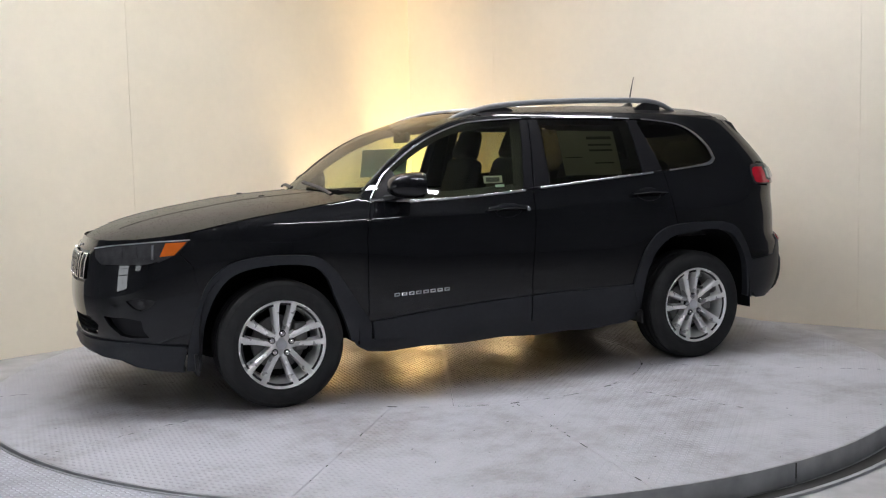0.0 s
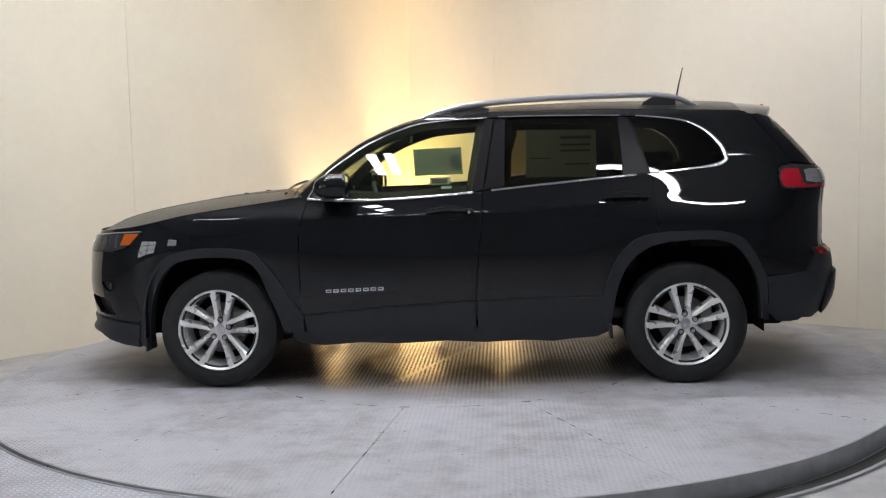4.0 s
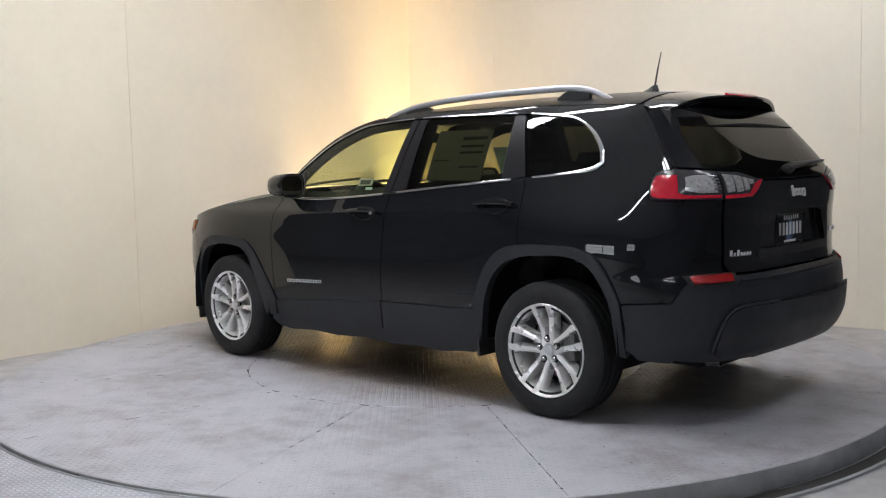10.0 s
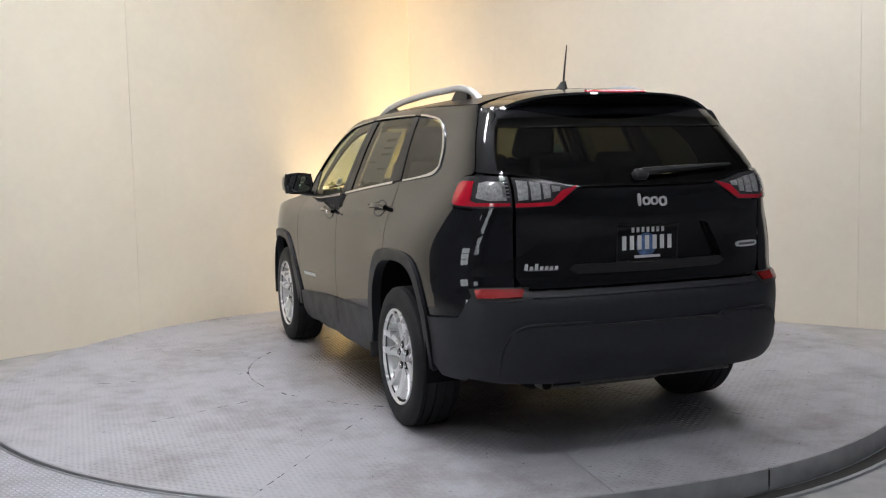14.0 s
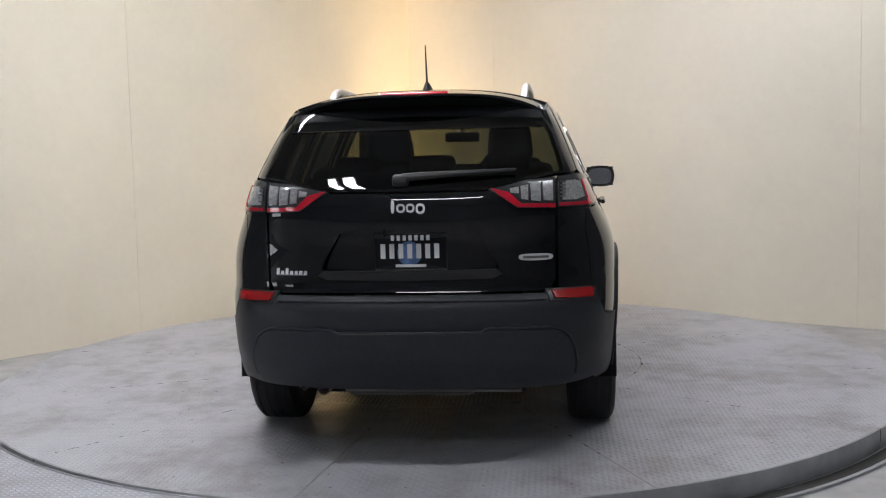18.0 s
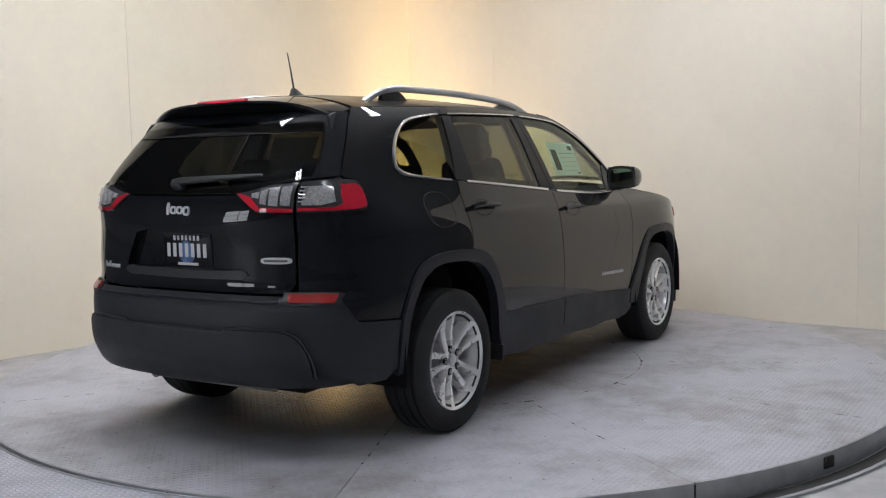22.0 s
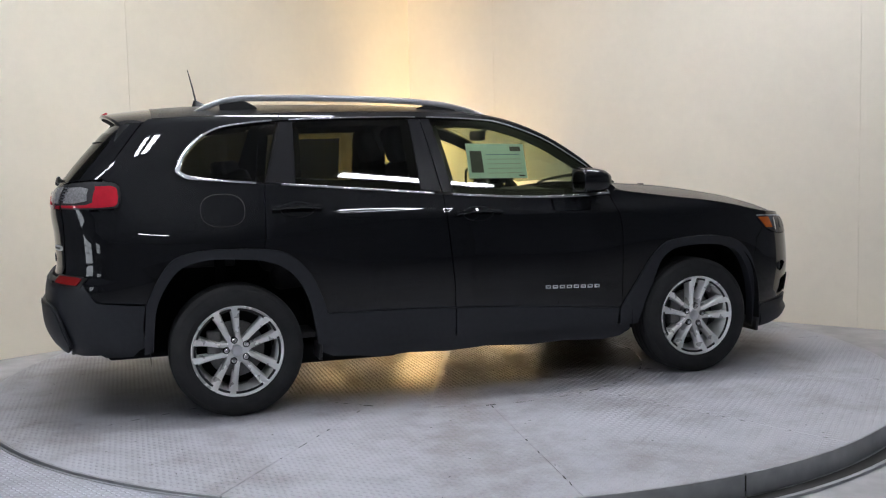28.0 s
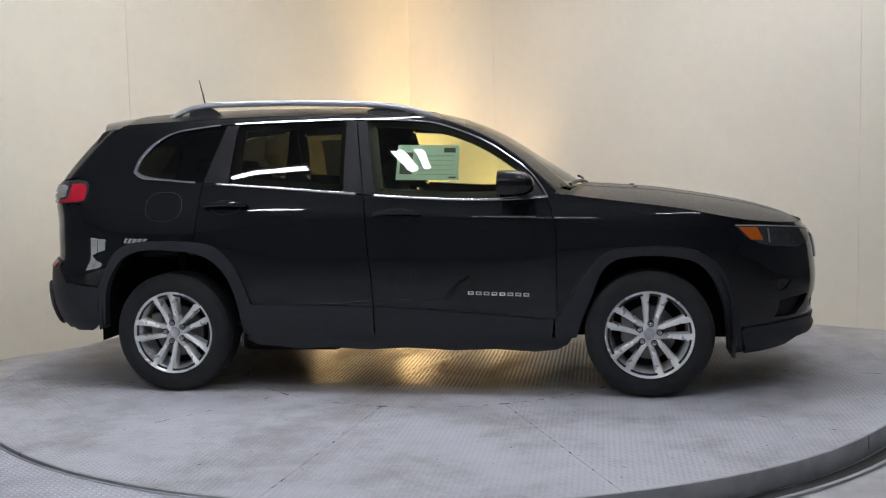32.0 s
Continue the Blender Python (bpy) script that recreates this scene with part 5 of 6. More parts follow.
def front_end():
    Fm = end_map(1)

    def X(x, z):
        return (qx(x, z, 1), z)

    def mir(pts):
        return [(-q, z) for q, z in reversed(pts)]
    # painted fascia with openings for grille and lamps
    up = [(0.0, 0.880), (0.42, 0.880), (0.46, 0.835), (0.53, 0.795), X(2.02, 0.800), X(1.93, 0.822), X(1.86, 0.855), X(1.83, 0.820), X(1.80, 0.790), X(1.79, 0.72), X(1.772, 0.66), X(1.765, 0.58), X(1.785, 0.50), X(1.80, 0.43), X(1.815, 0.375), (0.62, 0.40), (0.0, 0.40)]
    grille = [(0.0, 0.865), (0.37, 0.862), (0.405, 0.80), (0.40, 0.72), (0.36, 0.695), (0.0, 0.690)]
    intake = [(0.0, 0.515), (0.42, 0.515), (0.49, 0.475), (0.46, 0.42), (0.0, 0.412)]
    def Q(x, y, z):
        return (y, z) if y < knee(z, 1)[1] else X(x, z)
    # air scoop low in the corner, and the lidded fog lamp over it
    fog = [Q(2.215, 0.55, 0.525), Q(2.13, 0.65, 0.524), Q(2.055, 0.722, 0.508), Q(2.045, 0.728, 0.453), Q(2.018, 0.741, 0.420), Q(2.10, 0.68, 0.416), Q(2.156, 0.622, 0.426), Q(2.20, 0.575, 0.475)]
    eye_lid = [Q(2.124, 0.673, 0.612), Q(2.077, 0.712, 0.628), Q(2.02, 0.75, 0.622), Q(1.985, 0.77, 0.614), Q(2.006, 0.757, 0.583), Q(2.054, 0.726, 0.560), Q(2.09, 0.701, 0.574)]
    fascia = panel("front_bumper", up + mir(up[1:-1]), Fm, PAINT, car, "glossy black front bumper", thick=0.03,
                   holes=[grille + mir(grille[1:-1]), intake + mir(intake[1:-1]), fog, [(-q, z) for q, z in fog], eye_lid, [(-q, z) for q, z in eye_lid]])
    slam = [(0.0, 0.925), (0.50, 0.924), X(2.08, 0.930), X(1.95, 0.945), X(1.81, 0.962), X(1.81, 0.918), X(1.95, 0.908), X(2.08, 0.896), (0.50, 0.872), (0.0, 0.862)]
    panel("bonnet_lip", slam + mir(slam[1:-1]), Fm, PAINT, fascia, off=-0.008, thick=0.0)
    panel("grille_mesh", [(q * 1.02, z) for q, z in grille + mir(grille[1:-1])], Fm, BLACK, fascia, "black grille backing", off=-0.030, thick=0.0)
    panel("lower_intake", [(q * 1.02, z) for q, z in intake + mir(intake[1:-1])], Fm, DARK, fascia, "black lower air intake", off=-0.035, thick=0.0)
    for k in range(7):
        y = (k - 3) * 0.112
        w, h0, h1 = 0.036, 0.712, 0.848
        ring = [(y - w, h0), (y + w, h0), (y + w + 0.004, (h0 + h1) / 2), (y + w, h1), (y - w, h1), (y - w - 0.004, (h0 + h1) / 2)]
        hole = [(y + (q - y) * 0.66, (h0 + h1) / 2 + (z - (h0 + h1) / 2) * 0.90) for q, z in ring]
        panel("grille_slot", ring, Fm, CHROME, fascia, "chrome-ringed upright grille slot", off=0.008, thick=0.03, holes=[hole], step=0.025)
    panel("bonnet_badge", [(0.05 * math.cos(a), 0.878 + 0.010 * math.sin(a)) for a in np.linspace(0, 2 * math.pi, 16, endpoint=False)], Fm, CHROME, fascia, "small bright nose badge", off=0.004, thick=0.004, step=0.03)
    for k in range(3):
        z = 0.435 + 0.026 * k
        strip("intake_bar", [(q, z) for q in np.linspace(-0.42, 0.42, 20)], Fm, 0.010, 0.016, DARK, fascia, off=-0.016)
    low = [(0.0, 0.395), (0.62, 0.395), X(1.848, 0.370), X(1.85, 0.30), X(1.852, 0.236), X(1.95, 0.245), X(2.08, 0.268), (0.62, 0.300), (0.40, 0.322), (0.0, 0.330)]
    panel("chin_cladding", low + mir(low[1:-1]), Fm, CLAD, fascia, "grey-black plastic chin cladding", off=0.013, thick=0.04)
    for s in (1, -1):
        sgn = lambda pts: [(s * q, z) for q, z in pts]
        panel("air_scoop", sgn(fog), Fm, GLOSSBLACK, fascia, "dark hollow air scoop", off=-0.028, thick=0.0)
        strip("scoop_fin", sgn([fog[0], fog[7], fog[6]]), Fm, 0.010, 0.012, PAINT, fascia, off=0.002)
        pocket = panel("fog_pocket", sgn(eye_lid), Fm, SMOKE, fascia, "dark lidded fog lamp pocket", off=-0.016, thick=0.0)
        p = Vector(at_z(s * Q(2.065, 0.72, 0.592)[0], 0.592, 1))
        v, f = lathe([(0.0, 0.012), (0.022, 0.008), (0.028, 0.0)], 24)
        bm = bm_from(v, f)
        bm.transform(Matrix.Translation(p + Vector((-0.014, -s * 0.008, 0))) @ pose(0, 0, 0, 0, 0, -90 + s * 35))
        part("fog_lamp", bm, SMOKE, pocket, "small round clear fog lamp")
        # headlamp
        hl = [X(1.805, 0.925), X(1.95, 0.918), X(2.08, 0.906), (0.52, 0.890), (0.425, 0.876), (0.465, 0.832), (0.535, 0.799), X(2.02, 0.804), X(1.935, 0.824), X(1.865, 0.858)]
        lamp = panel("headlamp", sgn(hl), Fm, SMOKE, car, "dark smoked slim headlamp with amber corner", off=0.003, thick=0.02)
        am = [X(1.822, 0.914), X(1.92, 0.910), X(1.952, 0.842), X(1.885, 0.848)]
        panel("turn_signal", sgn(am), Fm, AMBER, lamp, "amber turn signal lens", off=0.007, thick=0.008, step=0.02)
        rim = [X(1.805, 0.925), X(1.95, 0.918), X(2.08, 0.906), (0.52, 0.890), (0.425, 0.876)]
        strip("lamp_edge", sgn(rim), Fm, 0.006, 0.006, SATIN, lamp, "thin bright lamp edge", off=0.006)
        panel("lamp_reflector", sgn([X(1.975, 0.902), X(1.985, 0.902), X(1.992, 0.828), X(1.982, 0.828)]), Fm, CHROME, lamp, "thin bright reflector edge", off=0.007, thick=0.004, step=0.03)
        for c, w in ((2.00, 0.030), (2.08, 0.026), (2.14, 0.020)):
            cell = [X(c - w, 0.892), X(c + w, 0.886), X(c + w, 0.830), X(c - w, 0.836)]
            panel("lamp_cell", sgn(cell), Fm, SMOKE, lamp, "dim lamp projector cell", off=0.0055, thick=0.004, step=0.03)


rear_end()
front_end()


# ---------------------------------------------------------------- wheels, rails, mirrors, cabin
def wheel_parts():
    """One wheel about its hub, y outwards: tyre, alloy rim, ten spokes in five pairs, nuts, cap and brake."""
    tread = []
    for y, r in ((-0.088, 0.343), (-0.074, 0.345), (-0.073, 0.338), (-0.066, 0.338), (-0.065, 0.345), (-0.030, 0.346), (-0.029, 0.338), (-0.021, 0.338), (-0.020, 0.346)):
        tread.append((r, y))
    tread = tread + [(r, -y) for r, y in reversed(tread)]
    prof = [(0.212, -0.095), (0.228, -0.102), (0.243, -0.108), (0.275, -0.1135), (0.305, -0.1125), (0.328, -0.104)] + tread
    prof += [(0.328, 0.104), (0.318, 0.1085), (0.3165, 0.1075), (0.305, 0.1125), (0.275, 0.1135), (0.264, 0.112), (0.2625, 0.1105), (0.246, 0.108), (0.236, 0.102), (0.212, 0.095)]
    tyre = lathe(prof, 72)
    rim = lathe([(0.2385, 0.098), (0.2380, 0.108), (0.2355, 0.1105), (0.2320, 0.1090), (0.2250, 0.100), (0.2150, 0.082), (0.209, 0.055), (0.204, 0.0), (0.200, -0.09), (0.212, -0.10)], 72)
    hub = lathe([(0.0, 0.070), (0.034, 0.072), (0.050, 0.076), (0.062, 0.074), (0.068, 0.064), (0.060, 0.02)], 48)
    cap = lathe([(0.0, 0.0865), (0.016, 0.0855), (0.027, 0.081), (0.029, 0.074)], 32)
    disc = lathe([(0.06, 0.0), (0.072, 0.018), (0.085, 0.012), (0.146, 0.012), (0.148, 0.006), (0.148, -0.012)], 48)
    back = lathe([(0.0, -0.03), (0.10, -0.028), (0.196, -0.05), (0.196, -0.09)], 36)
    return tyre, rim, hub, cap, disc, back


def spoke_mesh(side):
    """One spoke of a pair: a ridged bar from beside a nut, with dished flanks, spreading into a wide foot on the rim."""
    n = 13
    verts, faces = [], []
    for i in range(n):
        t = i / (n - 1)
        r = 0.046 + (0.2345 - 0.046) * t
        lat = side * (0.021 + 0.036 * t ** 1.1)
        w = 0.0235 + 0.012 * t + 0.020 * t ** 4 + 0.008 * math.exp(-t * 7)
        h = 0.076 + 0.034 * t - 0.012 * math.sin(math.pi * t)
        foot = 0.006 * t ** 3 * (1 - t ** 4)
        ridge = -side * w * (0.10 + 0.10 * t ** 3)
        verts += [(lat - w * 0.62, h - 0.060, r), (lat - w * 0.56, h - 0.022, r), (lat - w * 0.48, h - 0.007 - foot, r), (lat + ridge - w * 0.27, h, r), (lat + ridge + w * 0.27, h - 0.001, r),
                  (lat + w * 0.48, h - 0.007 - foot, r), (lat + w * 0.56, h - 0.022, r), (lat + w * 0.62, h - 0.060, r)]
        if i:
            b, c = 8 * (i - 1), 8 * i
            faces += [(b + k, b + k + 1, c + k + 1, c + k) for k in range(7)]
    # the foot ends on the rim's circle
    fit = [min(1.0, 0.2335 / math.hypot(x, z)) for x, y, z in verts]
    return [(x * k, y, z * k) for k, (x, y, z) in zip(fit, verts)], faces


def build_wheels():
    tyre, rim, hub, cap, disc, back = wheel_parts()
    made = {}
    for sx, sy, spin in ((1, 1, -6), (-1, 1, 7), (1, -1, -8), (-1, -1, 15)):
        m = pose(1.354 * sx, 0.778 * sy, 0.3445, 0, 0, 0 if sy > 0 else 180) @ pose(0, 0, 0, 0, spin, 0)

        def put(name, vf, mat, parent, label="", loc=None, crisp=None):
            if name not in made:
                o = part(name, bm_from(*vf), mat, parent, label, crisp)
                made[name] = o.data
            else:
                o = new(name, made[name])
                o.parent = parent
                if label:
                    o["label"] = label
            if loc is not None:
                o.matrix_basis = loc
            return o
        wheel = put("wheel", rim, ALLOY, car, "silver alloy wheel with ten paired spokes", m)
        put("tyre", tyre, RUBBER, wheel, "black road tyre")
        put("hub", hub, ALLOY, wheel)
        put("centre_cap", cap, SATIN, wheel, "silver wheel centre cap")
        put("brake_disc", disc, STEEL, wheel, "bare steel brake disc")
        put("brake_shield", back, DARK, wheel, "black brake shield")
        for k in range(5):
            turn = pose(0, 0, 0, 0, 72 * k, 0)
            for s in (-1, 1):
                key = "spoke" if s < 0 else "spoke_twin"
                if key not in made:
                    bm = bm_from(*spoke_mesh(s))
                    tmp = part("spoke", bm, ALLOY, wheel, "", 22)
                    made[key] = tmp.data
                    tmp.matrix_basis = turn
                else:
                    o = new("spoke", made[key])
                    o.parent = wheel
                    o.matrix_basis = turn
            o = put("lug_nut", lathe([(0.0, 0.0885), (0.007, 0.088), (0.0115, 0.084), (0.0125, 0.066)], 12), CHROME, wheel, "", turn @ Matrix.Translation((0, 0, 0.0565)))
            pocket = put("nut_pocket", lathe([(0.013, 0.0765), (0.0175, 0.0785), (0.0190, 0.070)], 16), DARK, wheel, "", turn @ Matrix.Translation((0, 0, 0.0565)))
        cal = rbox((0.07, 0.06, 0.15), (0.115 * (-1 if sy > 0 else 1) * 1, 0.03, 0.03), 0.012)
        cal.transform(pose(0, 0, 0, 0, -spin, 0))
        part("brake_caliper", cal, STEEL, wheel, "grey brake caliper")
        # liner over the wheel
        verts, faces = [], []
        n = 20
        for i in range(n + 1):
            a = math.pi * (-0.01 + 1.02 * i / n)
            c, d = math.cos(a), math.sin(a)
            x = 1.354 * sx + 0.432 * math.copysign(abs(c) ** 0.68, c)
            z = 0.345 + (0.500 if sx < 0 else 0.450) * math.copysign(abs(d) ** 0.68, d)
            for y in (0.50, 0.70, 0.885):
                verts.append((x, y * sy, z))
            if i:
                b, c = 3 * (i - 1), 3 * i
                faces += [(b, b + 1, c + 1, c), (b + 1, b + 2, c + 2, c + 1)]
        ctr = len(verts)
        verts.append((1.354 * sx, 0.50 * sy, 0.345))
        faces += [(ctr, 3 * i, 3 * (i + 1)) for i in range(n)]
        part("arch_liner", bm_from(verts, faces), DARK, car, "black plastic wheel arch liner")
        # strut
        part("suspension_strut", sweep([(1.354 * sx - 0.02, 0.60 * sy, 0.40), (1.354 * sx - 0.05, 0.58 * sy, 0.80)], 0.06, 0.06, (0, 1, 0), n=12), DARK, car)
    # splash flaps
    for x, z0, z1, yy in ((1.80, 0.215, 0.33, 0.77), (-0.925, 0.268, 0.35, 0.82)):
        for s in (1, -1):
            part("splash_flap", rbox((0.018, 0.16, z1 - z0), (x, s * yy, (z0 + z1) / 2), 0.005, 2, (0, 4, 0)), BLACK, car, "black rubber splash flap")


def build_underbody():
    part("underbody", rbox((3.9, 0.96, 0.10), (-0.05, 0, 0.32), 0.02), DARK, car, "black underbody")
    part("floor_pan", rbox((1.75, 1.66, 0.05), (0.02, 0, 0.335), 0.01), DARK, car)
    part("front_tray", rbox((0.50, 1.00, 0.05), (1.90, 0, 0.29), 0.02), DARK, car)
    part("rear_tray", rbox((0.40, 1.30, 0.08), (-1.97, 0, 0.41), 0.02), DARK, car)
    part("fuel_tank", rbox((0.62, 0.60, 0.14), (-0.72, -0.36, 0.27), 0.05, 3), DARK, car, "black plastic fuel tank")
    part("silencer", rbox((0.24, 0.62, 0.15), (-1.86, 0.05, 0.315), 0.06, 3), STEEL, car, "dull steel exhaust silencer")
    part("exhaust_run", sweep(smooth_path([(0.9, 0.1, 0.27), (0.2, 0.06, 0.26), (-0.8, 0.06, 0.25), (-1.3, 0.2, 0.30), (-1.8, 0.2, 0.31)], 5), 0.055, 0.055, (0, 0, 1), n=10), STEEL, car, "dull steel exhaust pipe")
    for s in (1, -1):
        part("control_arm", sweep([(-1.354, s * 0.68, 0.30), (-1.30, s * 0.25, 0.28)], 0.06, 0.035, (0, 0, 1), n=8), DARK, car)
        part("control_arm", sweep([(1.354, s * 0.68, 0.27), (1.25, s * 0.30, 0.27)], 0.07, 0.03, (0, 0, 1), n=8), DARK, car)


def build_rails():
    RAIL = curve1d([(-1.505, 1.600), (-1.46, 1.622), (-1.40, 1.650), (-1.32, 1.672), (-1.20, 1.684), (-0.90, 1.683), (-0.40, 1.668), (-0.12, 1.645), (0.03, 1.615), (0.11, 1.592), (0.19, 1.560)])
    WY = curve1d([(-1.505, 0.468), (-1.2, 0.482), (-0.5, 0.492), (0.19, 0.492)])
    for s in (1, -1):
        xs = np.linspace(-1.505, 0.19, 46)
        pts = [(x, s * float(WY(x)), float(RAIL(x)) - 0.016) for x in xs]
        hs = [0.036 - 0.014 * (abs((x + 0.65) / 0.85) ** 6) for x in xs]
        rail = part("roof_rail", sweep(pts, 0.034, hs, (0, 0, 1), n=10, power=3), SATIN, car, "satin silver raised roof rail")
        for a, b in ((-1.36, -1.16), (-0.25, -0.02)):
            n = 10
            verts, faces = [], []
            for i in range(n + 1):
                x = a + (b - a) * i / n
                y = s * float(WY(x))
                zr = float(ROOF(np.array([[x, y]]))[0][2]) - 0.004
                zt = float(RAIL(x)) - 0.016
                k = 1.0 - 0.85 * ((i / n) ** 3 if a < -1 else (1 - i / n) ** 3)
                zt = zr + max((zt - zr) * k, 0.004)
                verts += [(x, y - 0.013, zr), (x, y - 0.011, zt), (x, y + 0.011, zt), (x, y + 0.013, zr)]
                if i:
                    p, q = 4 * (i - 1), 4 * i
                    faces += [(p + j, p + j + 1, q + j + 1, q + j) for j in range(3)]
            faces += [(0, 1, 2, 3), (4 * n + 3, 4 * n + 2, 4 * n + 1, 4 * n)]
            part("rail_foot", bm_from(verts, faces), BLACK, rail, "black roof rail foot")


def build_antenna():
    bm = bmesh.new()
    z0 = float(ROOF(np.array([[-1.44, 0.0]]))[0][2])
    rows = []
    for k, (x, w, z) in enumerate(((-1.345, 0.008, 0.002), (-1.38, 0.030, 0.010), (-1.41, 0.034, 0.020), (-1.44, 0.030, 0.038), (-1.462, 0.020, 0.042), (-1.475, 0.018, 0.002))):
        rows.append([bm.verts.new((x, -w, z0 - 0.006)), bm.verts.new((x, -w * 0.35, z0 + z)), bm.verts.new((x, w * 0.35, z0 + z)), bm.verts.new((x, w, z0 - 0.006))])
    for a, b in zip(rows, rows[1:]):
        for j in range(3):
            bm.faces.new((a[j], a[j + 1], b[j + 1], b[j]))
    ant = part("antenna", bm, BLACK, car, "black antenna foot with a short mast", 60)
    part("mast", sweep([(-1.448, 0, z0 + 0.025), (-1.466, 0, 1.76), (-1.490, 0, 1.862)], [0.011, 0.009, 0.005], [0.011, 0.009, 0.005], (1, 0, 0), n=8), BLACK, ant, "thin dark antenna mast")


def build_mirrors():
    for s, door in ((1, LEFT[0]), (-1, RIGHT[0])):
        rows, n = [], 16
        bm = bmesh.new()
        # shell: sections from the glass to the rounded front
        for x, k in ((0.560, 0.97), (0.563, 1.0), (0.61, 1.0), (0.66, 0.96), (0.705, 0.84), (0.738, 0.60), (0.752, 0.25)):
            row = []
            for i in range(n):
                a = 2 * math.pi * i / n
                c, d = math.cos(a), math.sin(a)
                y = 0.935 + 0.098 * k * math.copysign(abs(c) ** 0.65, c) + 0.012 * (1 - k)
                z = 1.172 + 0.072 * k * math.copysign(abs(d) ** 0.65, d) * (1.0 if c > -0.2 or d > 0 else 0.92) - 0.014 * (1 - k)
                row.append(bm.verts.new((x - 0.03 * (y - 0.935), s * y, z)))
            rows.append(row)
        for a, b in zip(rows, rows[1:]):
            for i in range(n):
                j = (i + 1) % n
                bm.faces.new((a[i], a[j], b[j], b[i]))
        bm.faces.new(rows[-1])
        shell = part("door_mirror", bm, PAINT, door, "black folding door mirror")
        bm = bmesh.new()
        vs = []
        for i in range(n):
            a = 2 * math.pi * i / n
            c, d = math.cos(a), math.sin(a)
            vs.append(bm.verts.new((0.566, s * (0.935 + 0.080 * math.copysign(abs(c) ** 0.65, c)), 1.172 + 0.055 * math.copysign(abs(d) ** 0.65, d))))
        bm.faces.new(vs)
        part("mirror_glass", bm, MIRROR, door, "mirror glass")
        back = rbox((0.004, 0.178, 0.128), (0.5685, s * 0.935, 1.172), 0.0015, 1)
        part("mirror_bezel", back, BLACK, door, "black mirror surround")
        arm = sweep(smooth_path([(0.66, s * 0.90, 1.118), (0.68, s * 0.86, 1.105), (0.70, s * 0.80, 1.100)], 4), 0.08, 0.040, (0, 0, 1), n=10, power=3)
        part("mirror_arm", arm, BLACK, door, "black mirror arm")
        sail = [(0.79, 1.104), (0.60, 1.094), (0.615, 1.15), (0.655, 1.25), (0.675, 1.250), (0.758, 1.160)]
        panel("mirror_sail", sail, side_map(s), BLACK, door, "black corner piece", off=0.0, thick=0.01, step=0.03)


def seat(y, x=-0.02, rear=False):
    e = part("seat", rbox((0.52, 0.50, 0.16), (x, y, 0.70), 0.05, 3, (0, -6, 0)), SEATCLOTH, car, "dark cloth seat")
    part("seat_back", rbox((0.13, 0.48, 0.62), (x - 0.36, y, 1.01), 0.05, 3, (0, -16, 0), (1.0, 0.78)), SEATCLOTH, e, "dark cloth seat back")
    part("headrest", rbox((0.115, 0.28, 0.215), (x - 0.465, y, 1.405), 0.046, 4, (0, -20, 0), (0.8, 0.86)), SEATCLOTH, e, "dark padded headrest")
    for d in (-0.06, 0.06):
        part("headrest_post", sweep([(x - 0.455, y + d, 1.28), (x - 0.468, y + d, 1.36)], 0.012, 0.012, (0, 1, 0), n=8), STEEL, e)
    part("seat_base", rbox((0.44, 0.42, 0.26), (x, y, 0.50), 0.02), TRIM, e)


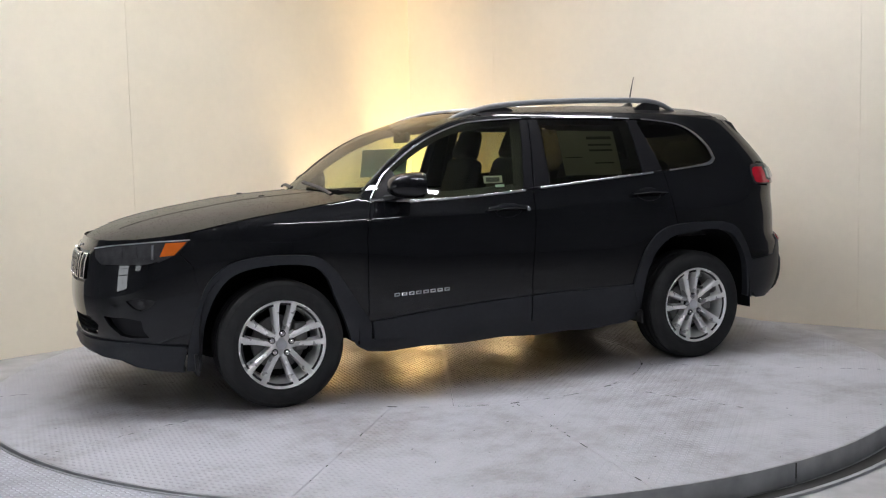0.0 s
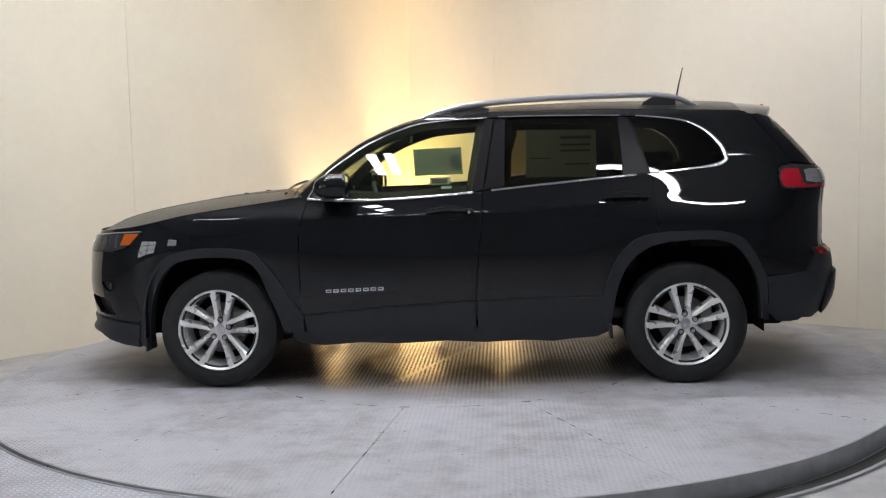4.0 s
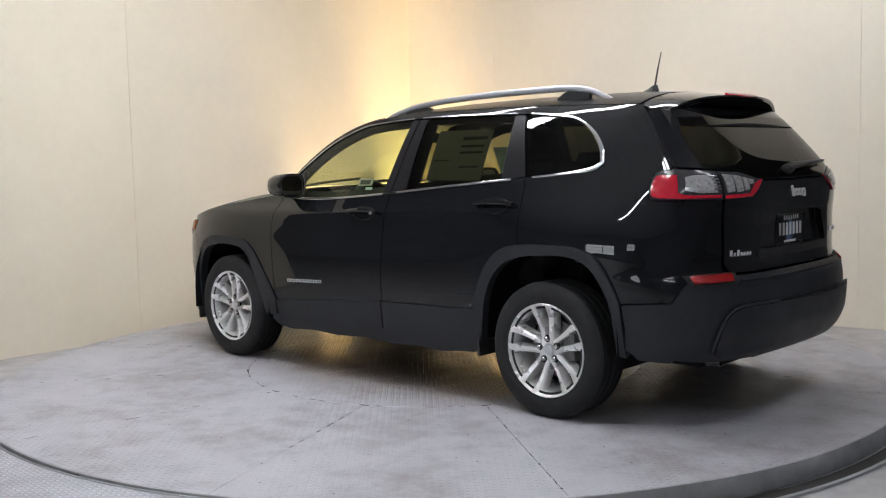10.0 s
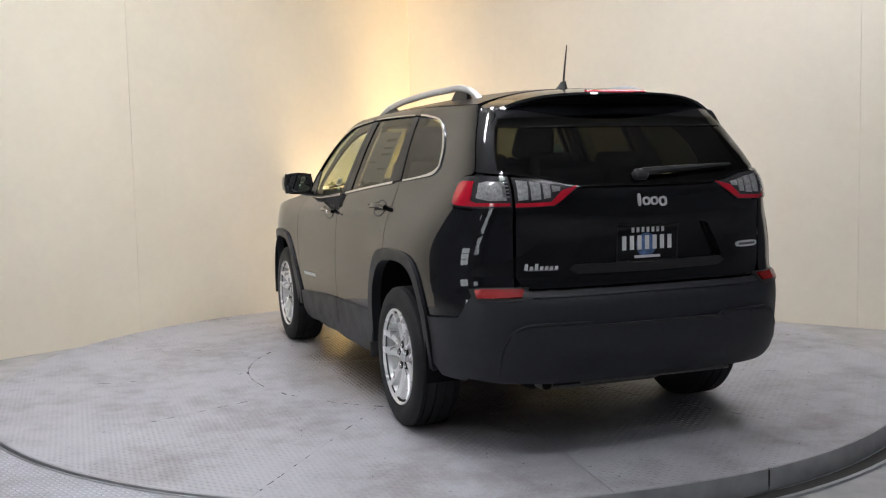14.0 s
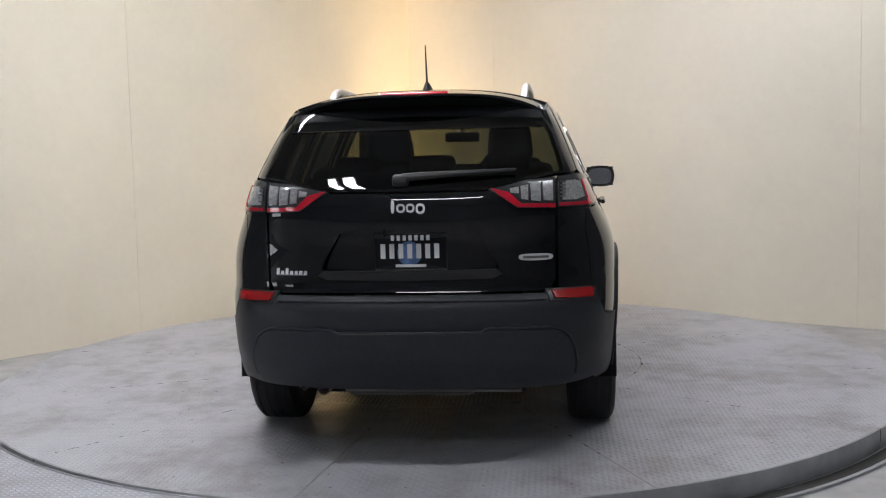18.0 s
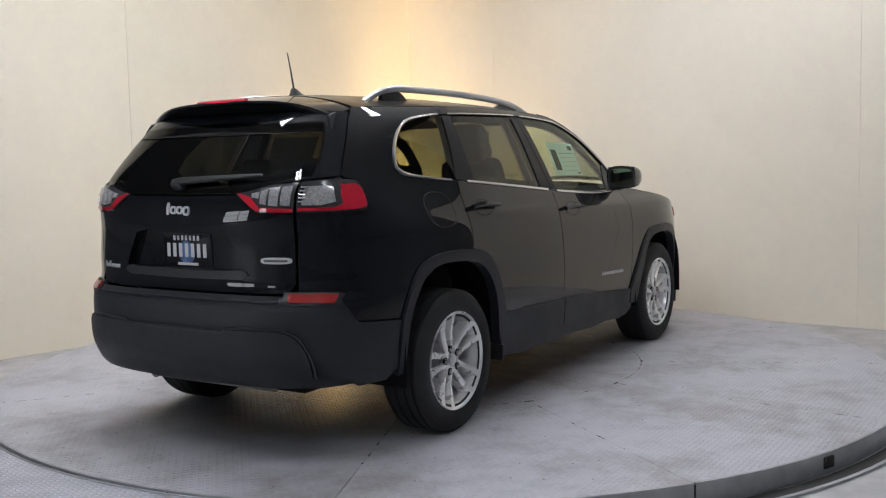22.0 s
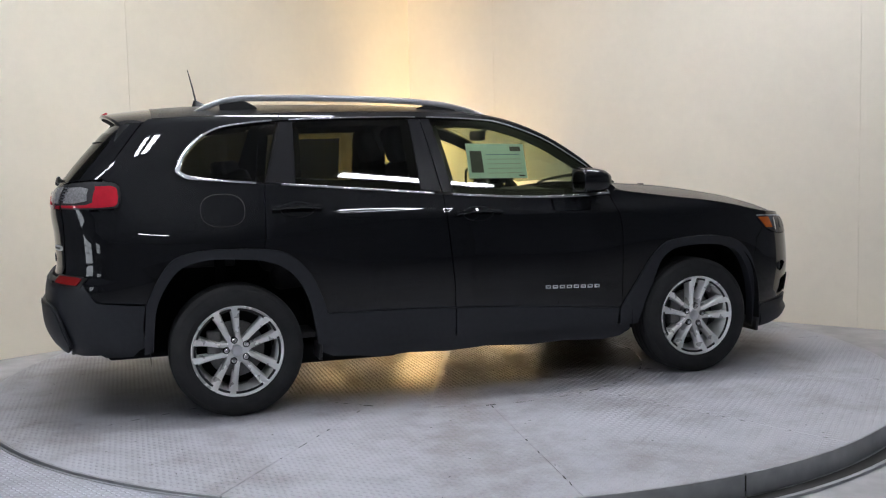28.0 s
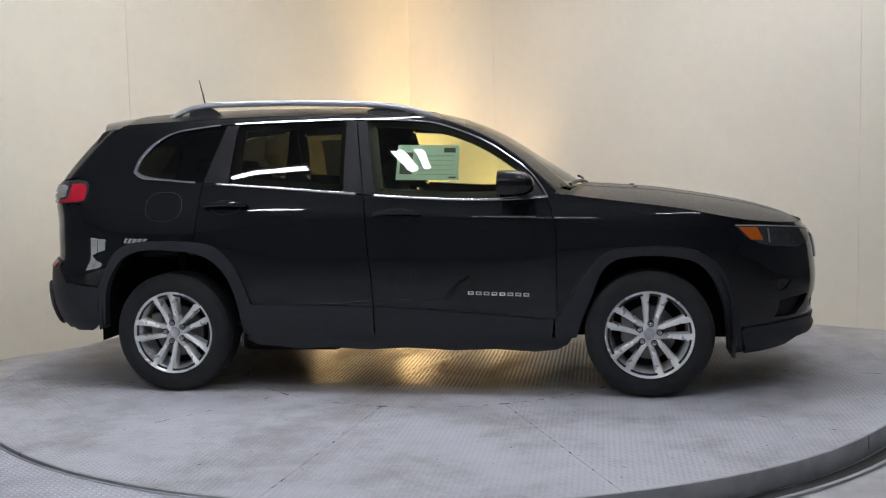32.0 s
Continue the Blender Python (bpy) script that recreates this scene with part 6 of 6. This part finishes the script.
def build_cabin():
    seat(0.36, 0.12)
    seat(-0.36, 0.12)
    bench = part("rear_bench", rbox((0.50, 1.24, 0.18), (-0.88, 0, 0.72), 0.05, 3, (0, -5, 0)), SEATCLOTH, car, "dark cloth rear bench")
    for y, w in ((0.38, 0.48), (-0.10, 0.40), (-0.46, 0.30)):
        part("bench_back", rbox((0.13, w, 0.58), (-1.20, y, 1.00), 0.04, 3, (0, -20, 0)), SEATCLOTH, bench, "dark cloth bench back")
    for y in (0.38, 0.0, -0.38):
        part("headrest", rbox((0.08, 0.24, 0.14), (-1.30, y, 1.262), 0.034, 3, (0, -14, 0)), SEATCLOTH, bench, "dark padded headrest")
    part("load_floor", rbox((0.80, 1.16, 0.04), (-1.72, 0, 0.78), 0.01), TRIM, car, "dark load floor")
    part("cabin_floor", rbox((1.9, 1.50, 0.03), (-0.2, 0, 0.38), 0.005), TRIM, car)
    # dashboard
    n = 13
    verts, faces = [], []
    sec = [(0.92, 1.085), (0.80, 1.098), (0.62, 1.088), (0.52, 1.060), (0.50, 1.00), (0.54, 0.90), (0.60, 0.70), (0.70, 0.45)]
    for t in np.linspace(-1, 1, n):
        y = 0.74 * t
        hump = 0.022 * math.exp(-((y - 0.36) / 0.16) ** 2)
        for i, (x, z) in enumerate(sec):
            verts.append((x - (0.10 * t * t if i == 0 else 0.02 * t * t), y, z + (hump if 1 <= i <= 3 else 0)))
    k = len(sec)
    for i in range(n - 1):
        for j in range(k - 1):
            faces.append((i * k + j, i * k + j + 1, (i + 1) * k + j + 1, (i + 1) * k + j))
    dash = part("dashboard", bm_from(verts, faces), TRIM, car, "dark moulded dashboard")
    part("centre_screen", rbox((0.02, 0.20, 0.13), (0.495, 0.0, 1.0), 0.008, 2, (0, -12, 0)), GLOSSBLACK, dash, "dark centre touchscreen")
    part("console", rbox((0.75, 0.22, 0.28), (0.18, 0, 0.60), 0.03), TRIM, car, "dark centre console")
    ring = [(0.40 + 0.075 * math.sin(a) * 1.0, 0.37 + 0.185 * math.cos(a), 1.005 + 0.165 * math.sin(a)) for a in np.linspace(0, 2 * math.pi, 32, endpoint=False)]
    wheel = part("steering_wheel", sweep(ring, 0.032, 0.032, [Vector((-0.91, 0, 0.41))] * 32, True, 10), TRIM, car, "dark leather steering wheel")
    part("wheel_boss", rbox((0.06, 0.15, 0.12), (0.41, 0.37, 1.0), 0.02, 2, (0, -24, 0)), TRIM, wheel)
    for d in (-1, 1):
        part("wheel_spoke", rbox((0.02, 0.13, 0.035), (0.405, 0.37 + d * 0.12, 1.0), 0.008), TRIM, wheel)
    part("steering_column", sweep([(0.42, 0.37, 0.99), (0.60, 0.37, 0.92)], 0.08, 0.08, (0, 1, 0), n=10), TRIM, wheel)
    mir = part("rearview_mirror", rbox((0.035, 0.23, 0.065), (0.29, -0.02, 1.455), 0.015, 3), TRIM, car, "black rear-view mirror")
    part("mirror_stem", sweep([(0.30, -0.02, 1.47), (0.36, -0.02, 1.505)], 0.03, 0.03, (0, 1, 0), n=8), TRIM, mir)
    for s in (1, -1):
        p = 0.36 * s
        part("sun_visor", rbox((0.16, 0.38, 0.018), (0.12, p, 1.545), 0.007, 2, (0, 18, 0)), LINER, car, "grey sun visor")
    # load area: tailgate lining below the glass
    panel("tailgate_lining", [(-0.60, 0.78), (0.60, 0.78), (0.60, 1.165), (-0.60, 1.165)], end_map(-1), TRIM, car, "dark tailgate lining", off=-0.07, thick=0.0, step=0.1)


def build_stickers():
    # pale blue price sheet inside the right front window
    m = side_map(-1, -0.014)
    s = panel("price_sticker", [(-0.035, 1.200), (0.318, 1.193), (0.322, 1.387), (-0.028, 1.396)], m, PAPERB, RIGHT[2], "pale blue window price sheet", thick=0.0, step=0.06)
    m2 = side_map(-1, -0.0125)
    panel("sticker_box", [(-0.015, 1.232), (0.058, 1.230), (0.060, 1.352), (-0.010, 1.354)], m2, INK, s, "dark printed block", thick=0.0, step=0.05)
    panel("sticker_mark", [(0.235, 1.348), (0.300, 1.346), (0.300, 1.372), (0.235, 1.374)], m2, INK, s, "small dark printed mark", thick=0.0, step=0.05)
    panel("sticker_mark", [(0.265, 1.205), (0.305, 1.204), (0.305, 1.212), (0.265, 1.213)], m2, INK, s, "", thick=0.0, step=0.05)
    for k in range(5):
        z = 1.225 + 0.026 * k
        panel("sticker_line", [(0.085, z), (0.290, z - 0.002), (0.290, z + 0.001), (0.085, z + 0.003)], m2, BLUEINK if k == 4 else PAPERW, s, "", thick=0.0, step=0.08)
    # two small notices low in the left front window
    m = side_map(1, -0.014)
    n1 = panel("window_notice", [(0.103, 1.163), (-0.018, 1.165), (-0.023, 1.207), (0.100, 1.207)], m, PAPERW, LEFT[2], "small pale window notice", thick=0.0, step=0.05)
    panel("notice_block", [(0.088, 1.171), (0.0, 1.172), (-0.004, 1.198), (0.086, 1.198)], side_map(1, -0.0125), INK, n1, "", thick=0.0, step=0.05)
    panel("window_notice", [(0.033, 1.140), (-0.026, 1.141), (-0.026, 1.156), (0.033, 1.155)], m, PAPERB, LEFT[2], "small pale blue window notice", thick=0.0, step=0.05)
    # large white sheet behind the left rear privacy glass
    m = side_map(1, -0.014)
    s = panel("price_sheet", [(-0.455, 1.195), (-0.860, 1.192), (-0.868, 1.462), (-0.462, 1.470)], m, PAPERW, LEFT[3], "white window price sheet behind dark glass", thick=0.0, step=0.06)
    m2 = side_map(1, -0.0125)
    for x0, x1, z0, z1 in ((-0.66, -0.83, 1.372, 1.384), (-0.66, -0.83, 1.338, 1.350), (-0.68, -0.82, 1.262, 1.270), (-0.66, -0.84, 1.412, 1.430), (-0.48, -0.60, 1.30, 1.306)):
        panel("sheet_line", [(x0, z0), (x1, z0), (x1, z1), (x0, z1)], m2, INK, s, "", thick=0.0, step=0.08)


def build_small():
    # fuel door on the car's right quarter
    m = side_map(-1)
    ring = [(-1.397 + 0.112 * math.copysign(abs(math.cos(a)) ** 0.8, math.cos(a)), 1.073 + 0.083 * math.copysign(abs(math.sin(a)) ** 0.8, math.sin(a))) for a in np.linspace(0, 2 * math.pi, 40, endpoint=False)]
    strip("fuel_door_joint", ring, m, 0.0035, 0.002, SEAMM, car, "round fuel door joint", off=0.0, closed=True)


build_wheels()
build_underbody()
build_rails()
build_antenna()
build_mirrors()
build_cabin()
build_stickers()
build_small()


# ---------------------------------------------------------------- what moves: turntable and car turn together
OFFSET = (-0.078, -0.109)
HEADING = [(0.0, 203.6), (2.0, 190.1), (4.0, 176.6), (6.0, 162.8), (8.0, 149.65), (10.0, 136.35), (12.0, 123.3), (14.0, 110.2), (16.0, 97.0), (18.0, 83.85), (20.0, 70.6),
           (22.0, 57.25), (24.0, 44.0), (26.0, 30.8), (28.0, 17.5), (30.0, 4.2), (32.0, -9.1)]


def motions():
    table_rows, car_rows = [], []
    for t, a in HEADING:
        turn = pose(0, 0, 0, 0, 0, a)
        table_rows.append((t, turn))
        car_rows.append((t, turn @ pose(OFFSET[0], OFFSET[1], 0)))
    walk(turntable, table_rows)
    walk(car, car_rows)


motions()
